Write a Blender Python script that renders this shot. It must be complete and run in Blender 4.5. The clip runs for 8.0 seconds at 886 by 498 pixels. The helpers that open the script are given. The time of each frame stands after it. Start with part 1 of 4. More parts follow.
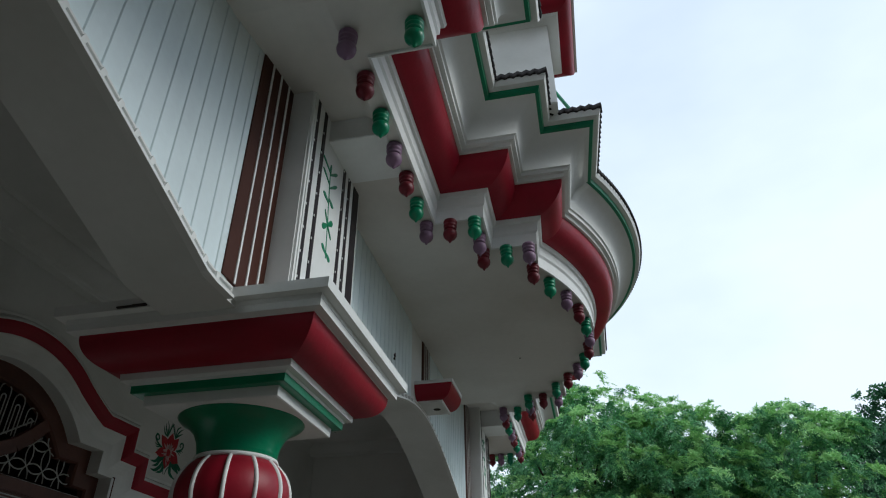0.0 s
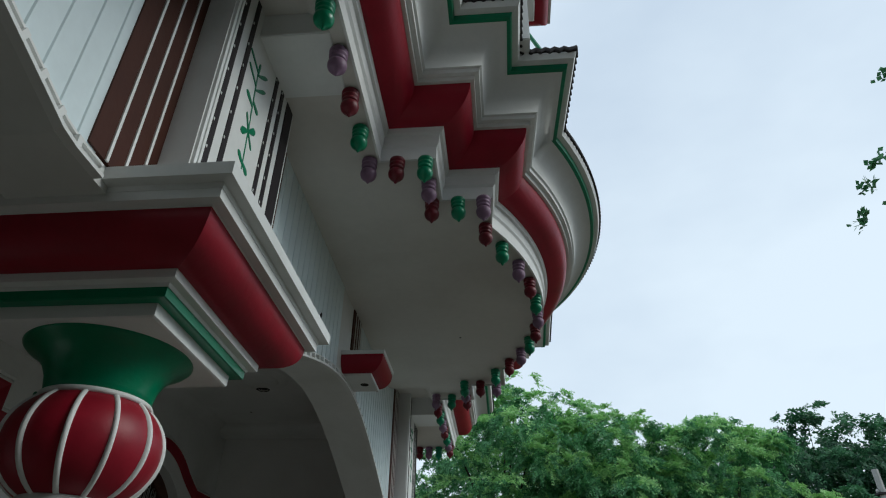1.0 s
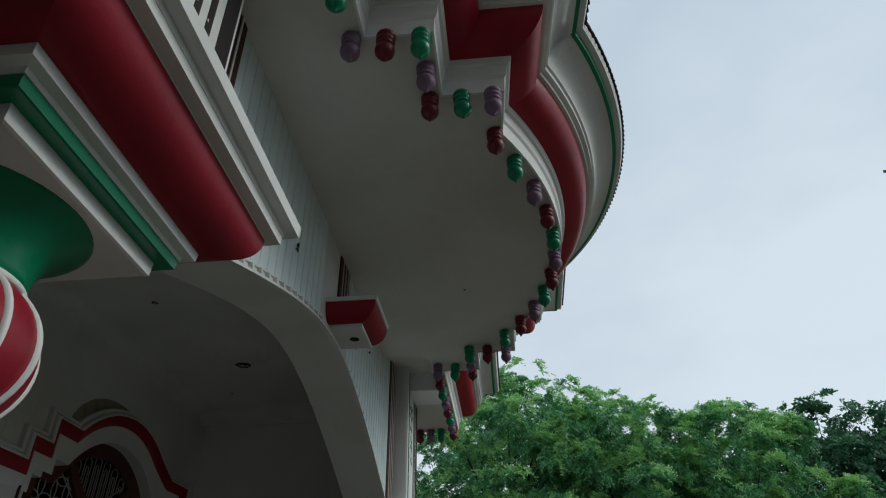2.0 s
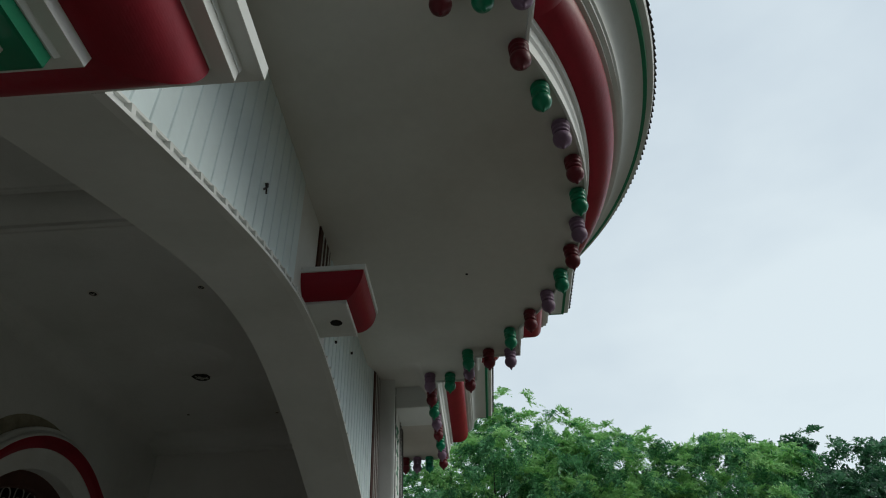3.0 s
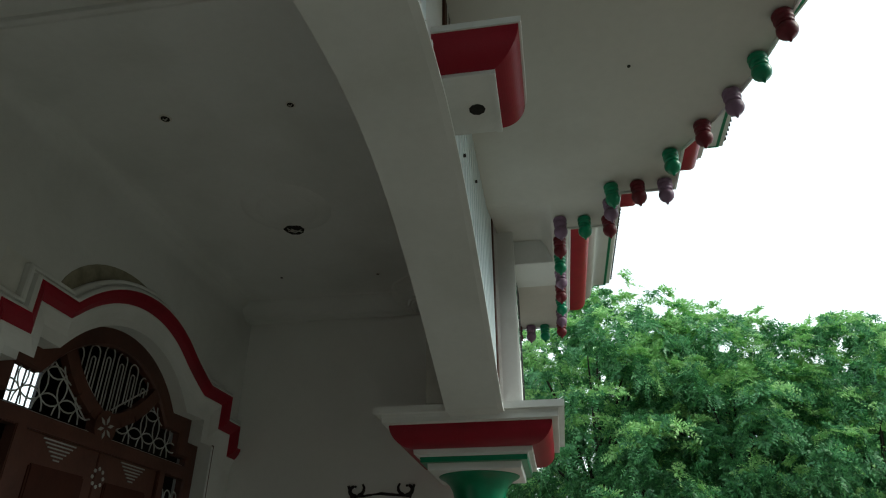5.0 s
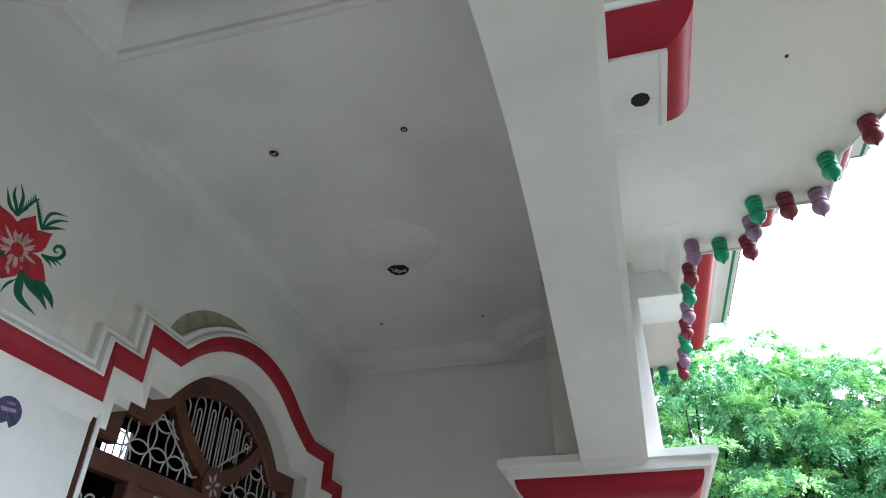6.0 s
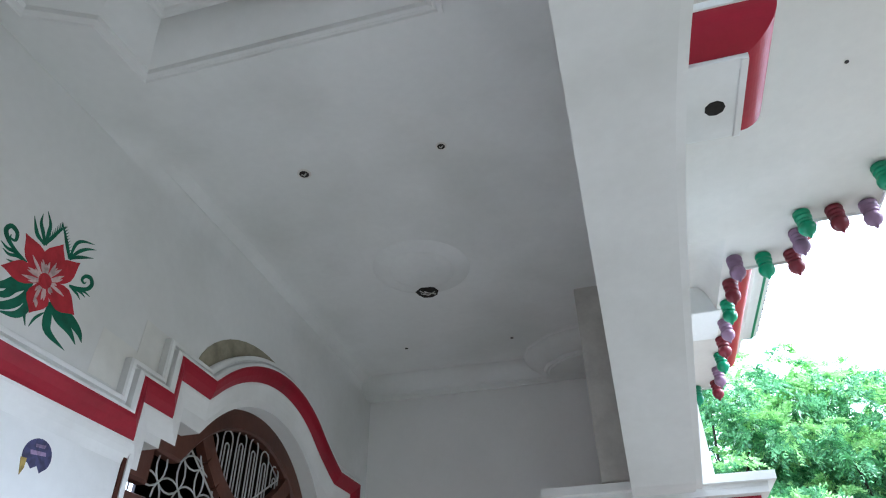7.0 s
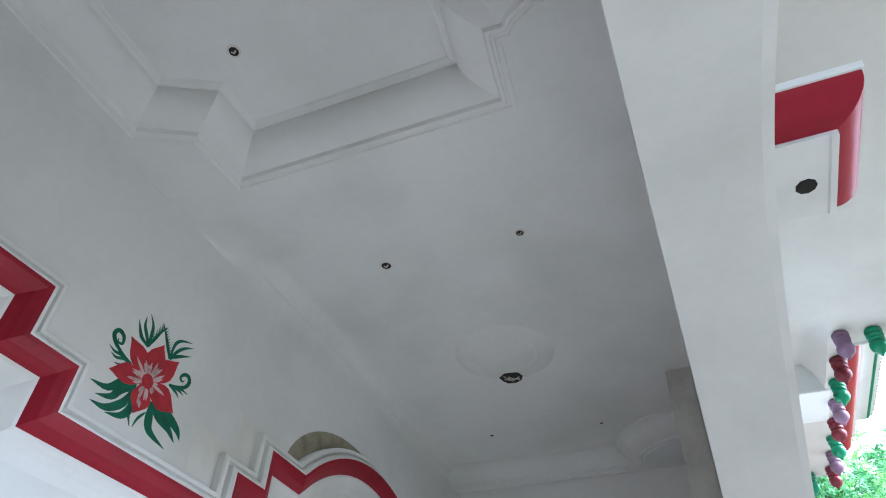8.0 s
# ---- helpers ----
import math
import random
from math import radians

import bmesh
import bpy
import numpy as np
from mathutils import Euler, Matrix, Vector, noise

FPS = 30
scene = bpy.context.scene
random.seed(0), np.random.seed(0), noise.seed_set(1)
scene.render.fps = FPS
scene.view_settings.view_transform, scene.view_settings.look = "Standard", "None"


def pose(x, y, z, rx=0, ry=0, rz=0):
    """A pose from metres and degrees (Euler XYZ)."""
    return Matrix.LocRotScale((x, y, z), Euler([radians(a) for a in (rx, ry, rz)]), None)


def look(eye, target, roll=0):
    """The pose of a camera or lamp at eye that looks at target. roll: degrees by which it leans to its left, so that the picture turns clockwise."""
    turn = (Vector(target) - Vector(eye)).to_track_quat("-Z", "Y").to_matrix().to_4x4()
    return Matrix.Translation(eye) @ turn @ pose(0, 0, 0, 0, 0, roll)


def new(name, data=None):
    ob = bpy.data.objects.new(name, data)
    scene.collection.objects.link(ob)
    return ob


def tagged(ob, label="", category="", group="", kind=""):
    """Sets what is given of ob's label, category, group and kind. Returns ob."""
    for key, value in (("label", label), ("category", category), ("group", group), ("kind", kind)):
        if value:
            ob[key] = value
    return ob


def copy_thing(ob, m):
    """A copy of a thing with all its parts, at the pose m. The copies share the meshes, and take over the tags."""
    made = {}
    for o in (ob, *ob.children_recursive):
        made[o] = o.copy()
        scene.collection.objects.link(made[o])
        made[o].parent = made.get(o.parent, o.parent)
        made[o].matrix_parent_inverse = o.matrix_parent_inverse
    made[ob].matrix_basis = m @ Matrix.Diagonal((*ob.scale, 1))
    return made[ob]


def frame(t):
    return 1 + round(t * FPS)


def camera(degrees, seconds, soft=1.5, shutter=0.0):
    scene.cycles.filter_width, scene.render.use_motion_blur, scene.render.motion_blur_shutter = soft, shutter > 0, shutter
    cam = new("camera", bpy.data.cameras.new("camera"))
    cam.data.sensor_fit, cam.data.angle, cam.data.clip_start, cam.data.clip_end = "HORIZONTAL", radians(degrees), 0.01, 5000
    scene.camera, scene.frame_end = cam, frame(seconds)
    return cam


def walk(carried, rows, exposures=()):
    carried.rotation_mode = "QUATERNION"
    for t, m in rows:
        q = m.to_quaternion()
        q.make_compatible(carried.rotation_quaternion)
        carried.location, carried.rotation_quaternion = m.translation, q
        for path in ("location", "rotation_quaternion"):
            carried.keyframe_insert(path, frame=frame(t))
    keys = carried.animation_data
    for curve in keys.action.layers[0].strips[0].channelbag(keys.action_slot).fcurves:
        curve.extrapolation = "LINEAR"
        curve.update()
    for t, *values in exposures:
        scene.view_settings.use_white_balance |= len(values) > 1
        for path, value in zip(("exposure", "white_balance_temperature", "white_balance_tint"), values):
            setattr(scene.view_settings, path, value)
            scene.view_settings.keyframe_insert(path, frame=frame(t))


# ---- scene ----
cam = camera(68.2, 8.0, 1.1)
PATH = [
    (0, (0.089, -0.314, 1.445), (-0.253, 1.34, 2.517), -0.5),
    (0.5, (0.018, -0.028, 1.405), (-0.369, 1.609, 2.486), 0.8),
    (1, (-0.02, 0.303, 1.463), (-0.188, 1.977, 2.545), 1.1),
    (1.5, (-0.06, 0.739, 1.47), (-0.179, 2.354, 2.644), -3.5),
    (2, (-0.142, 1.149, 1.446), (-0.292, 2.816, 2.541), -0.6),
    (2.2, (-0.189, 1.316, 1.446), (-0.33, 2.979, 2.548), 0.1),
    (3.3, (-0.418, 2.185, 1.566), (-0.464, 3.77, 2.784), -2.8),
    (3.5, (-0.444, 2.286, 1.594), (-0.53, 3.942, 2.713), -2.8),
    (4, (-0.536, 2.514, 1.637), (-0.512, 4.228, 2.668), -3.2),
    (4.5, (-0.672, 2.719, 1.655), (-0.679, 4.409, 2.725), -2.8),
    (5, (-0.843, 2.908, 1.592), (-1.13, 4.64, 2.549), -0.0),
    (5.2, (-0.943, 2.971, 1.585), (-1.374, 4.64, 2.6), -0.3),
    (6.3, (-1.316, 3.205, 1.654), (-1.773, 4.8, 2.77), 0.7),
    (6.5, (-1.378, 3.209, 1.684), (-1.794, 4.806, 2.814), -1.8),
    (7, (-1.46, 3.223, 1.704), (-1.894, 4.795, 2.861), -0.6),
    (7.5, (-1.461, 3.223, 1.713), (-1.965, 4.72, 2.94), 1.3),
    (8, (-1.469, 3.182, 1.744), (-2.078, 4.54, 3.08), 2.6),
]
walk(cam, [(t, look(eye, target, roll)) for t, eye, target, roll in PATH],
     [(0.0, 0.4, 6200, 4), (0.6, 0.27, 6250, 3), (1.0, 0.14, 6250, 2), (1.5, -0.1, 6300, 1), (2.2, -0.06, 6450, 2), (3.5, 0.06, 6650, 0), (4.6, 0.12, 6650, 0), (4.8, 0.38, 6750, -3), (5.0, 0.92, 6750, -4),
      (5.2, 1.92, 6900, -2), (5.7, 2.62, 6350, 4), (6.3, 3.14, 5800, 9), (6.6, 3.2, 5650, 10), (8.0, 3.4, 5650, 10)])

# ---- sky and sun: an overcast day ----
world = bpy.data.worlds.new("overcast_sky")
scene.world = world
world.use_nodes = True
wn, wl = world.node_tree.nodes, world.node_tree.links
sky = wn.new("ShaderNodeTexSky")
sky.sky_type, sky.sun_disc = "NISHITA", False
sky.sun_elevation, sky.sun_rotation = radians(37), radians(94)
gain = wn.new("ShaderNodeVectorMath")
gain.operation = "SCALE"
gain.inputs[3].default_value = 0.10
wl.new(sky.outputs[0], gain.inputs[0])
cover = wn.new("ShaderNodeTexNoise")
cover.inputs["Scale"].default_value, cover.inputs["Detail"].default_value = 1.6, 5.0
coord, mapping = wn.new("ShaderNodeTexCoord"), wn.new("ShaderNodeMapping")
mapping.inputs["Scale"].default_value = (1, 1, 2.2)
wl.new(coord.outputs["Generated"], mapping.inputs[0])
wl.new(mapping.outputs[0], cover.inputs["Vector"])
cloud = wn.new("ShaderNodeValToRGB")
cloud.color_ramp.elements[0].position, cloud.color_ramp.elements[0].color = 0.3, (0.6, 0.67, 0.8, 1)
cloud.color_ramp.elements[1].position, cloud.color_ramp.elements[1].color = 0.62, (0.80, 0.862, 0.965, 1)
wl.new(cover.outputs[0], cloud.inputs[0])
blend = wn.new("ShaderNodeMixRGB")
blend.inputs[0].default_value = 0.88
wl.new(gain.outputs[0], blend.inputs[1])
wl.new(cloud.outputs[0], blend.inputs[2])
wl.new(blend.outputs[0], wn["Background"].inputs[0])
wn["Background"].inputs[1].default_value = 1.0
sun = new("sun", bpy.data.lights.new("sun", "SUN"))
sun.data.energy, sun.data.angle, sun.data.color = 1.15, radians(26), (1, 0.96, 0.9)
sun.matrix_world = look((10, 3.7, 7.4), (0, 4, 0))


# ---- materials ----
def mat(name, color, rough=0.6, metal=0.0, vary=0.12, scale=6.0, bump=0.15, grain=60.0, spec=0.4, stain=None, per_piece=0.0):
    m = bpy.data.materials.new(name)
    m.use_nodes = True
    n, l = m.node_tree.nodes, m.node_tree.links
    b = n["Principled BSDF"]
    b.inputs["Roughness"].default_value, b.inputs["Metallic"].default_value = rough, metal
    b.inputs["Specular IOR Level"].default_value = spec
    tc = n.new("ShaderNodeTexCoord")
    big, small = n.new("ShaderNodeTexNoise"), n.new("ShaderNodeTexNoise")
    big.inputs["Scale"].default_value, big.inputs["Detail"].default_value = scale, 6
    small.inputs["Scale"].default_value, small.inputs["Detail"].default_value = grain, 4
    for k in (big, small):
        l.new(tc.outputs["Object"], k.inputs["Vector"])
    ramp = n.new("ShaderNodeValToRGB")
    low = stain or tuple(c * (1 - 2 * vary) for c in color)
    ramp.color_ramp.elements[0].position, ramp.color_ramp.elements[0].color = 0.28, (*low, 1)
    ramp.color_ramp.elements[1].position, ramp.color_ramp.elements[1].color = 0.55, (*color, 1)
    l.new(big.outputs[0], ramp.inputs[0])
    last = ramp.outputs[0]
    fine = n.new("ShaderNodeMixRGB")
    fine.blend_type = "MULTIPLY"
    fine.inputs[0].default_value = vary * 1.5
    l.new(last, fine.inputs[1])
    l.new(small.outputs[0], fine.inputs[2])
    last = fine.outputs[0]
    if per_piece:
        info, hsv = n.new("ShaderNodeObjectInfo"), n.new("ShaderNodeHueSaturation")
        mr = n.new("ShaderNodeMapRange")
        mr.inputs[3].default_value, mr.inputs[4].default_value = 1 - per_piece, 1 + per_piece
        l.new(info.outputs["Random"], mr.inputs[0])
        l.new(mr.outputs[0], hsv.inputs["Value"])
        l.new(last, hsv.inputs["Color"])
        last = hsv.outputs[0]
    l.new(last, b.inputs["Base Color"])
    if bump:
        bp = n.new("ShaderNodeBump")
        bp.inputs["Strength"].default_value, bp.inputs["Distance"].default_value = bump, 0.004
        l.new(small.outputs[0], bp.inputs["Height"])
        l.new(bp.outputs[0], b.inputs["Normal"])
    return m


WHITE = mat("white_limewash", (0.78, 0.79, 0.78), 0.75, vary=0.05, scale=1.3, grain=25, bump=0.25, stain=(0.66, 0.67, 0.65))
TRIM = mat("white_trim_paint", (0.8, 0.81, 0.8), 0.55, vary=0.04, scale=3, grain=40, bump=0.15, stain=(0.7, 0.71, 0.69))
PALE = mat("pale_blue_white_paint", (0.78, 0.88, 0.91), 0.38, spec=0.6, vary=0.05, scale=2.5, grain=30, bump=0.15, per_piece=0.03)
RED = mat("red_gloss_paint", (0.33, 0.009, 0.027), 0.42, spec=0.3, vary=0.12, scale=5, grain=45, bump=0.2)
GREEN = mat("green_gloss_paint", (0.0, 0.24, 0.11), 0.3, spec=0.5, vary=0.12, scale=5, grain=45, bump=0.2)
MAROON = mat("maroon_paint", (0.17, 0.009, 0.02), 0.45, vary=0.2, scale=14, grain=60, bump=0.3)
MAUVE = mat("mauve_paint", (0.24, 0.14, 0.225), 0.5, vary=0.12, scale=12, grain=60, bump=0.3)
BROWN = mat("brown_paint", (0.0627, 0.0174, 0.0093), 0.55, spec=0.2, vary=0.12, scale=5, grain=50, bump=0.2)
BLACK = mat("black_paint", (0.0112, 0.0044, 0.007), 0.5, vary=0.2, scale=20, grain=80)
WOOD = mat("brown_door_wood", (0.12, 0.043, 0.028), 0.45, vary=0.2, scale=4, grain=35, bump=0.3)
IRON = mat("white_grille_iron", (0.47, 0.47, 0.45), 0.45, vary=0.1, scale=15, grain=80)
SOFT = mat("grey_white_plaster", (0.73, 0.705, 0.665), 0.8, vary=0.06, scale=0.9, grain=22, bump=0.25, stain=(0.61, 0.575, 0.53))
DARK = mat("dark_hole", (0.025, 0.022, 0.02), 0.9, vary=0.3, scale=30, grain=90)
STONE = mat("concrete_paving", (0.16, 0.152, 0.12), 0.85, vary=0.2, scale=1.5, grain=30, bump=0.4)
EARTH = mat("dry_earth", (0.2, 0.155, 0.105), 0.95, vary=0.25, scale=0.3, grain=8, bump=0.6)
FLOOR = mat("grey_floor_tile", (0.085, 0.081, 0.067), 0.35, vary=0.1, scale=2, grain=20)
PLAIN_GREY = mat("plain_grey", (0.62, 0.6, 0.56), 0.9, vary=0.12, scale=5, grain=45, bump=0.4)
SCAR = mat("bare_mortar", (0.36, 0.33, 0.24), 0.9, vary=0.2, scale=10, grain=50, bump=0.5)
SHADE_WALL = mat("dark_shade_wall", (0.15, 0.14, 0.13), 0.9, vary=0.2, scale=1.2, grain=20, bump=0.4)
# end wall's white is raised to stand in for light missing on it
END_WHITE = mat("brightened_white_limewash", (0.87, 0.87, 0.86), 0.75, vary=0.03, scale=1.3, grain=25, bump=0.2)
TILE = mat("dark_clay_edging", (0.035, 0.03, 0.032), 0.8, vary=0.25, scale=15, grain=60)
BARK = mat("tree_bark", (0.045, 0.038, 0.03), 0.9, vary=0.3, scale=8, grain=30, bump=0.8)


def leaf_mat(name, a, b):
    m = bpy.data.materials.new(name)
    m.use_nodes = True
    n, l = m.node_tree.nodes, m.node_tree.links
    p = n["Principled BSDF"]
    p.inputs["Roughness"].default_value = 0.5
    geo, ramp, tr, mix = n.new("ShaderNodeNewGeometry"), n.new("ShaderNodeValToRGB"), n.new("ShaderNodeBsdfTranslucent"), n.new("ShaderNodeMixShader")
    ramp.color_ramp.elements[0].color, ramp.color_ramp.elements[1].color = (*a, 1), (*b, 1)
    l.new(geo.outputs["Random Per Island"], ramp.inputs[0])
    l.new(ramp.outputs[0], p.inputs["Base Color"])
    l.new(ramp.outputs[0], tr.inputs["Color"])
    mix.inputs[0].default_value = 0.3
    l.new(p.outputs[0], mix.inputs[1])
    l.new(tr.outputs[0], mix.inputs[2])
    l.new(mix.outputs[0], n["Material Output"].inputs[0])
    return m


# leaf pairs: the lighter of each stands for foliage catching the light
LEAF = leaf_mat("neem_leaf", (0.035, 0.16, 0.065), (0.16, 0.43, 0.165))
LEAF_LIT = leaf_mat("lit_neem_leaf", (0.22, 0.5, 0.16), (0.42, 0.7, 0.26))
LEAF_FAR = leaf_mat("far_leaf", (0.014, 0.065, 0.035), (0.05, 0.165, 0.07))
LEAF_FAR_LIT = leaf_mat("far_lit_leaf", (0.035, 0.145, 0.06), (0.085, 0.24, 0.1))


# ---- mesh helpers ----
def part(name, bm, material, parent=None, label="", smooth=False):
    me = bpy.data.meshes.new(name)
    bmesh.ops.recalc_face_normals(bm, faces=bm.faces)
    bm.to_mesh(me)
    bm.free()
    me.materials.append(material)
    if smooth:
        for p in me.polygons:
            p.use_smooth = True
    ob = new(name, me)
    ob.parent = parent
    if label:
        tagged(ob, label)
    return ob


def thing(name, label, category, at=(0, 0, 0), kind="", group=""):
    ob = new(name)
    ob.empty_display_size = 0.1
    ob.location = at
    return tagged(ob, label, category, group, kind)


def box(x0, x1, y0, y1, z0, z1, bm=None, bevel=0.0):
    bm = bm or bmesh.new()
    r = bmesh.ops.create_cube(bm, size=1)
    for v in r["verts"]:
        v.co = ((x0 + x1) / 2 + v.co.x * (x1 - x0), (y0 + y1) / 2 + v.co.y * (y1 - y0), (z0 + z1) / 2 + v.co.z * (z1 - z0))
    if bevel:
        bmesh.ops.bevel(bm, geom=list({e for v in r["verts"] for e in v.link_edges}), offset=bevel, segments=2, affect="EDGES")
    return bm


def lathe(prof, n=32, centre=(0, 0), bm=None, cap=True):
    bm = bm or bmesh.new()
    rings = [[bm.verts.new((centre[0] + r * math.cos(2 * math.pi * i / n), centre[1] + r * math.sin(2 * math.pi * i / n), z)) for i in range(n)] for r, z in prof]
    for a, b in zip(rings, rings[1:]):
        for i in range(n):
            bm.faces.new((a[i], a[(i + 1) % n], b[(i + 1) % n], b[i]))
    if cap:
        bm.faces.new(rings[0])
        bm.faces.new(rings[-1][::-1])
    return bm


def offset_line(pts, d, closed=False):
    """The line moved d to its right, with mitred corners."""
    out, n = [], len(pts)
    for i, p in enumerate(pts):
        dirs = []
        for a, b in ((i - 1, i), (i, i + 1)):
            if closed or (a >= 0 and b < n):
                v = Vector(pts[b % n]) - Vector(pts[a % n])
                dirs.append(v.normalized())
        nr = [Vector((v.y, -v.x)) for v in dirs]
        m = sum(nr, Vector((0, 0)))
        m = m / max(m.dot(nr[0]), 0.2)
        out.append((p[0] + m.x * d, p[1] + m.y * d))
    return out


def sweep(pts, prof, closed=False, bm=None, ends=True):
    """A band of the profile (offset, height) led along a plan line."""
    bm = bm or bmesh.new()
    rows = [[bm.verts.new((x, y, z)) for x, y in offset_line(pts, d, closed)] for d, z in prof]
    n = len(pts)
    for a, b in zip(rows, rows[1:]):
        for i in range(n if closed else n - 1):
            bm.faces.new((a[i], a[(i + 1) % n], b[(i + 1) % n], b[i]))
    return bm


def arc2(cx, cy, r0, r1, a0, a1, n):
    return [(cx + r0 * math.cos(radians(a0 + (a1 - a0) * i / n)), cy + r1 * math.sin(radians(a0 + (a1 - a0) * i / n))) for i in range(n + 1)]


def wall_strip(path, prof, x, bm=None, closed=False):
    """A moulding on a wall that faces +x: path in (y, z), profile in (offset across the path, standing proud)."""
    bm = bm or bmesh.new()
    rows = []
    for d, h in prof:
        rows.append([bm.verts.new((x + h, y, z)) for y, z in offset_line(path, d, closed)])
    n = len(path)
    for a, b in zip(rows, rows[1:]):
        for i in range(n if closed else n - 1):
            bm.faces.new((a[i], a[(i + 1) % n], b[(i + 1) % n], b[i]))
    return bm


def fill(outer, holes, z, bm=None):
    bm = bm or bmesh.new()
    edges = []
    for loop in [outer, *holes]:
        vs = [bm.verts.new((x, y, z)) for x, y in loop]
        edges += [bm.edges.new((vs[i], vs[(i + 1) % len(vs)])) for i in range(len(vs))]
    bmesh.ops.triangle_fill(bm, use_beauty=True, use_dissolve=False, edges=edges)
    return bm


def plate(loop, x, thick, bm=None):
    """A flat shape on a wall that faces +x: loop in (y, z), from x to x + thick."""
    bm = bm or bmesh.new()
    a = [bm.verts.new((x, y, z)) for y, z in loop]
    b = [bm.verts.new((x + thick, y, z)) for y, z in loop]
    bm.faces.new(b)
    for i in range(len(a)):
        bm.faces.new((a[i], a[(i + 1) % len(a)], b[(i + 1) % len(b)], b[i]))
    return bm


def tube(pts, r, bm, n=5):
    """A thin bent bar through points in space."""
    rings = []
    for i, p in enumerate(pts):
        d = (Vector(pts[min(i + 1, len(pts) - 1)]) - Vector(pts[max(i - 1, 0)])).normalized()
        u = d.cross(Vector((1, 0.01, 0.02))).normalized()
        v = d.cross(u)
        rr = r[i] if isinstance(r, (list, tuple)) else r
        rings.append([bm.verts.new(Vector(p) + (u * math.cos(2 * math.pi * k / n) + v * math.sin(2 * math.pi * k / n)) * rr) for k in range(n)])
    for a, b in zip(rings, rings[1:]):
        for k in range(n):
            bm.faces.new((a[k], a[(k + 1) % n], b[(k + 1) % n], b[k]))
    return bm


# ---- the plan ----
C = [2.265, 7.416]                  # column axes along the arcade
CX = -1.345
W_OUT, W_IN, BACK = -1.15, -1.46, -3.39
CAP_Z, CROWN = 2.68, 3.15
ARCHES = [(-0.6, 0.155, -3.59, 1.6), (4.72, 0.17, 2.87, 6.77)]    # crown, slope, from, to
KEYSTONES = [-0.39, 4.7605]              # keystone brackets
PANELS = [(1.3, 2.134, 0.1), (6.41, 7.213, 0.14)]    # deep panels in the soffit: from, to, depth
SOFFIT, CEIL, RIM = 3.80, 3.89, 3.765
BOWS = [-0.33, 4.822]
PLINTH = 0.15

# ---- ground and floor ----
g = bmesh.new()
bmesh.ops.create_grid(g, x_segments=2, y_segments=2, size=400)
tagged(part("ground", g, EARTH), "bare brown earth round the building", "ground", kind="structure")
tagged(part("pavement", box(-0.55, 6, -12, 14, -0.1, 0.02), STONE), "grey concrete paving beside the porch", "pavement", kind="structure")
tagged(part("floor", box(-3.4, -0.55, -12, 8.6, -0.1, PLINTH, bevel=0.01), FLOOR), "grey tiled porch floor on a low plinth", "floor", kind="structure")


# ---- arcade wall ----
def intrados(y):
    m, k = ARCHES[0][:2] if y < C[0] else ARCHES[1][:2]
    if y > C[1]:
        return CAP_Z
    return max(CAP_Z - 0.07, CROWN + 0.35 - math.sqrt(0.1225 + k * (y - m) ** 2))


ys = [-4.99 + 12.99 * i / 340 for i in range(341)]
bm = bmesh.new()
rows = [[bm.verts.new((x, y, z)) for y, z in ((y, f(y)) for y in ys)] for x, f in ((W_OUT, lambda y: 4.3), (W_OUT, intrados), (W_IN, intrados), (W_IN, lambda y: 4.3))]
for a, b in zip(rows, rows[1:]):
    for i in range(len(ys) - 1):
        bm.faces.new((a[i], a[i + 1], b[i + 1], b[i]))
for k in (0, -1):
    bm.faces.new([r[k] for r in rows])
arcade = tagged(part("wall_arcade", bm, WHITE), "white plastered arcade wall with wide segmental arches", "wall", kind="structure")

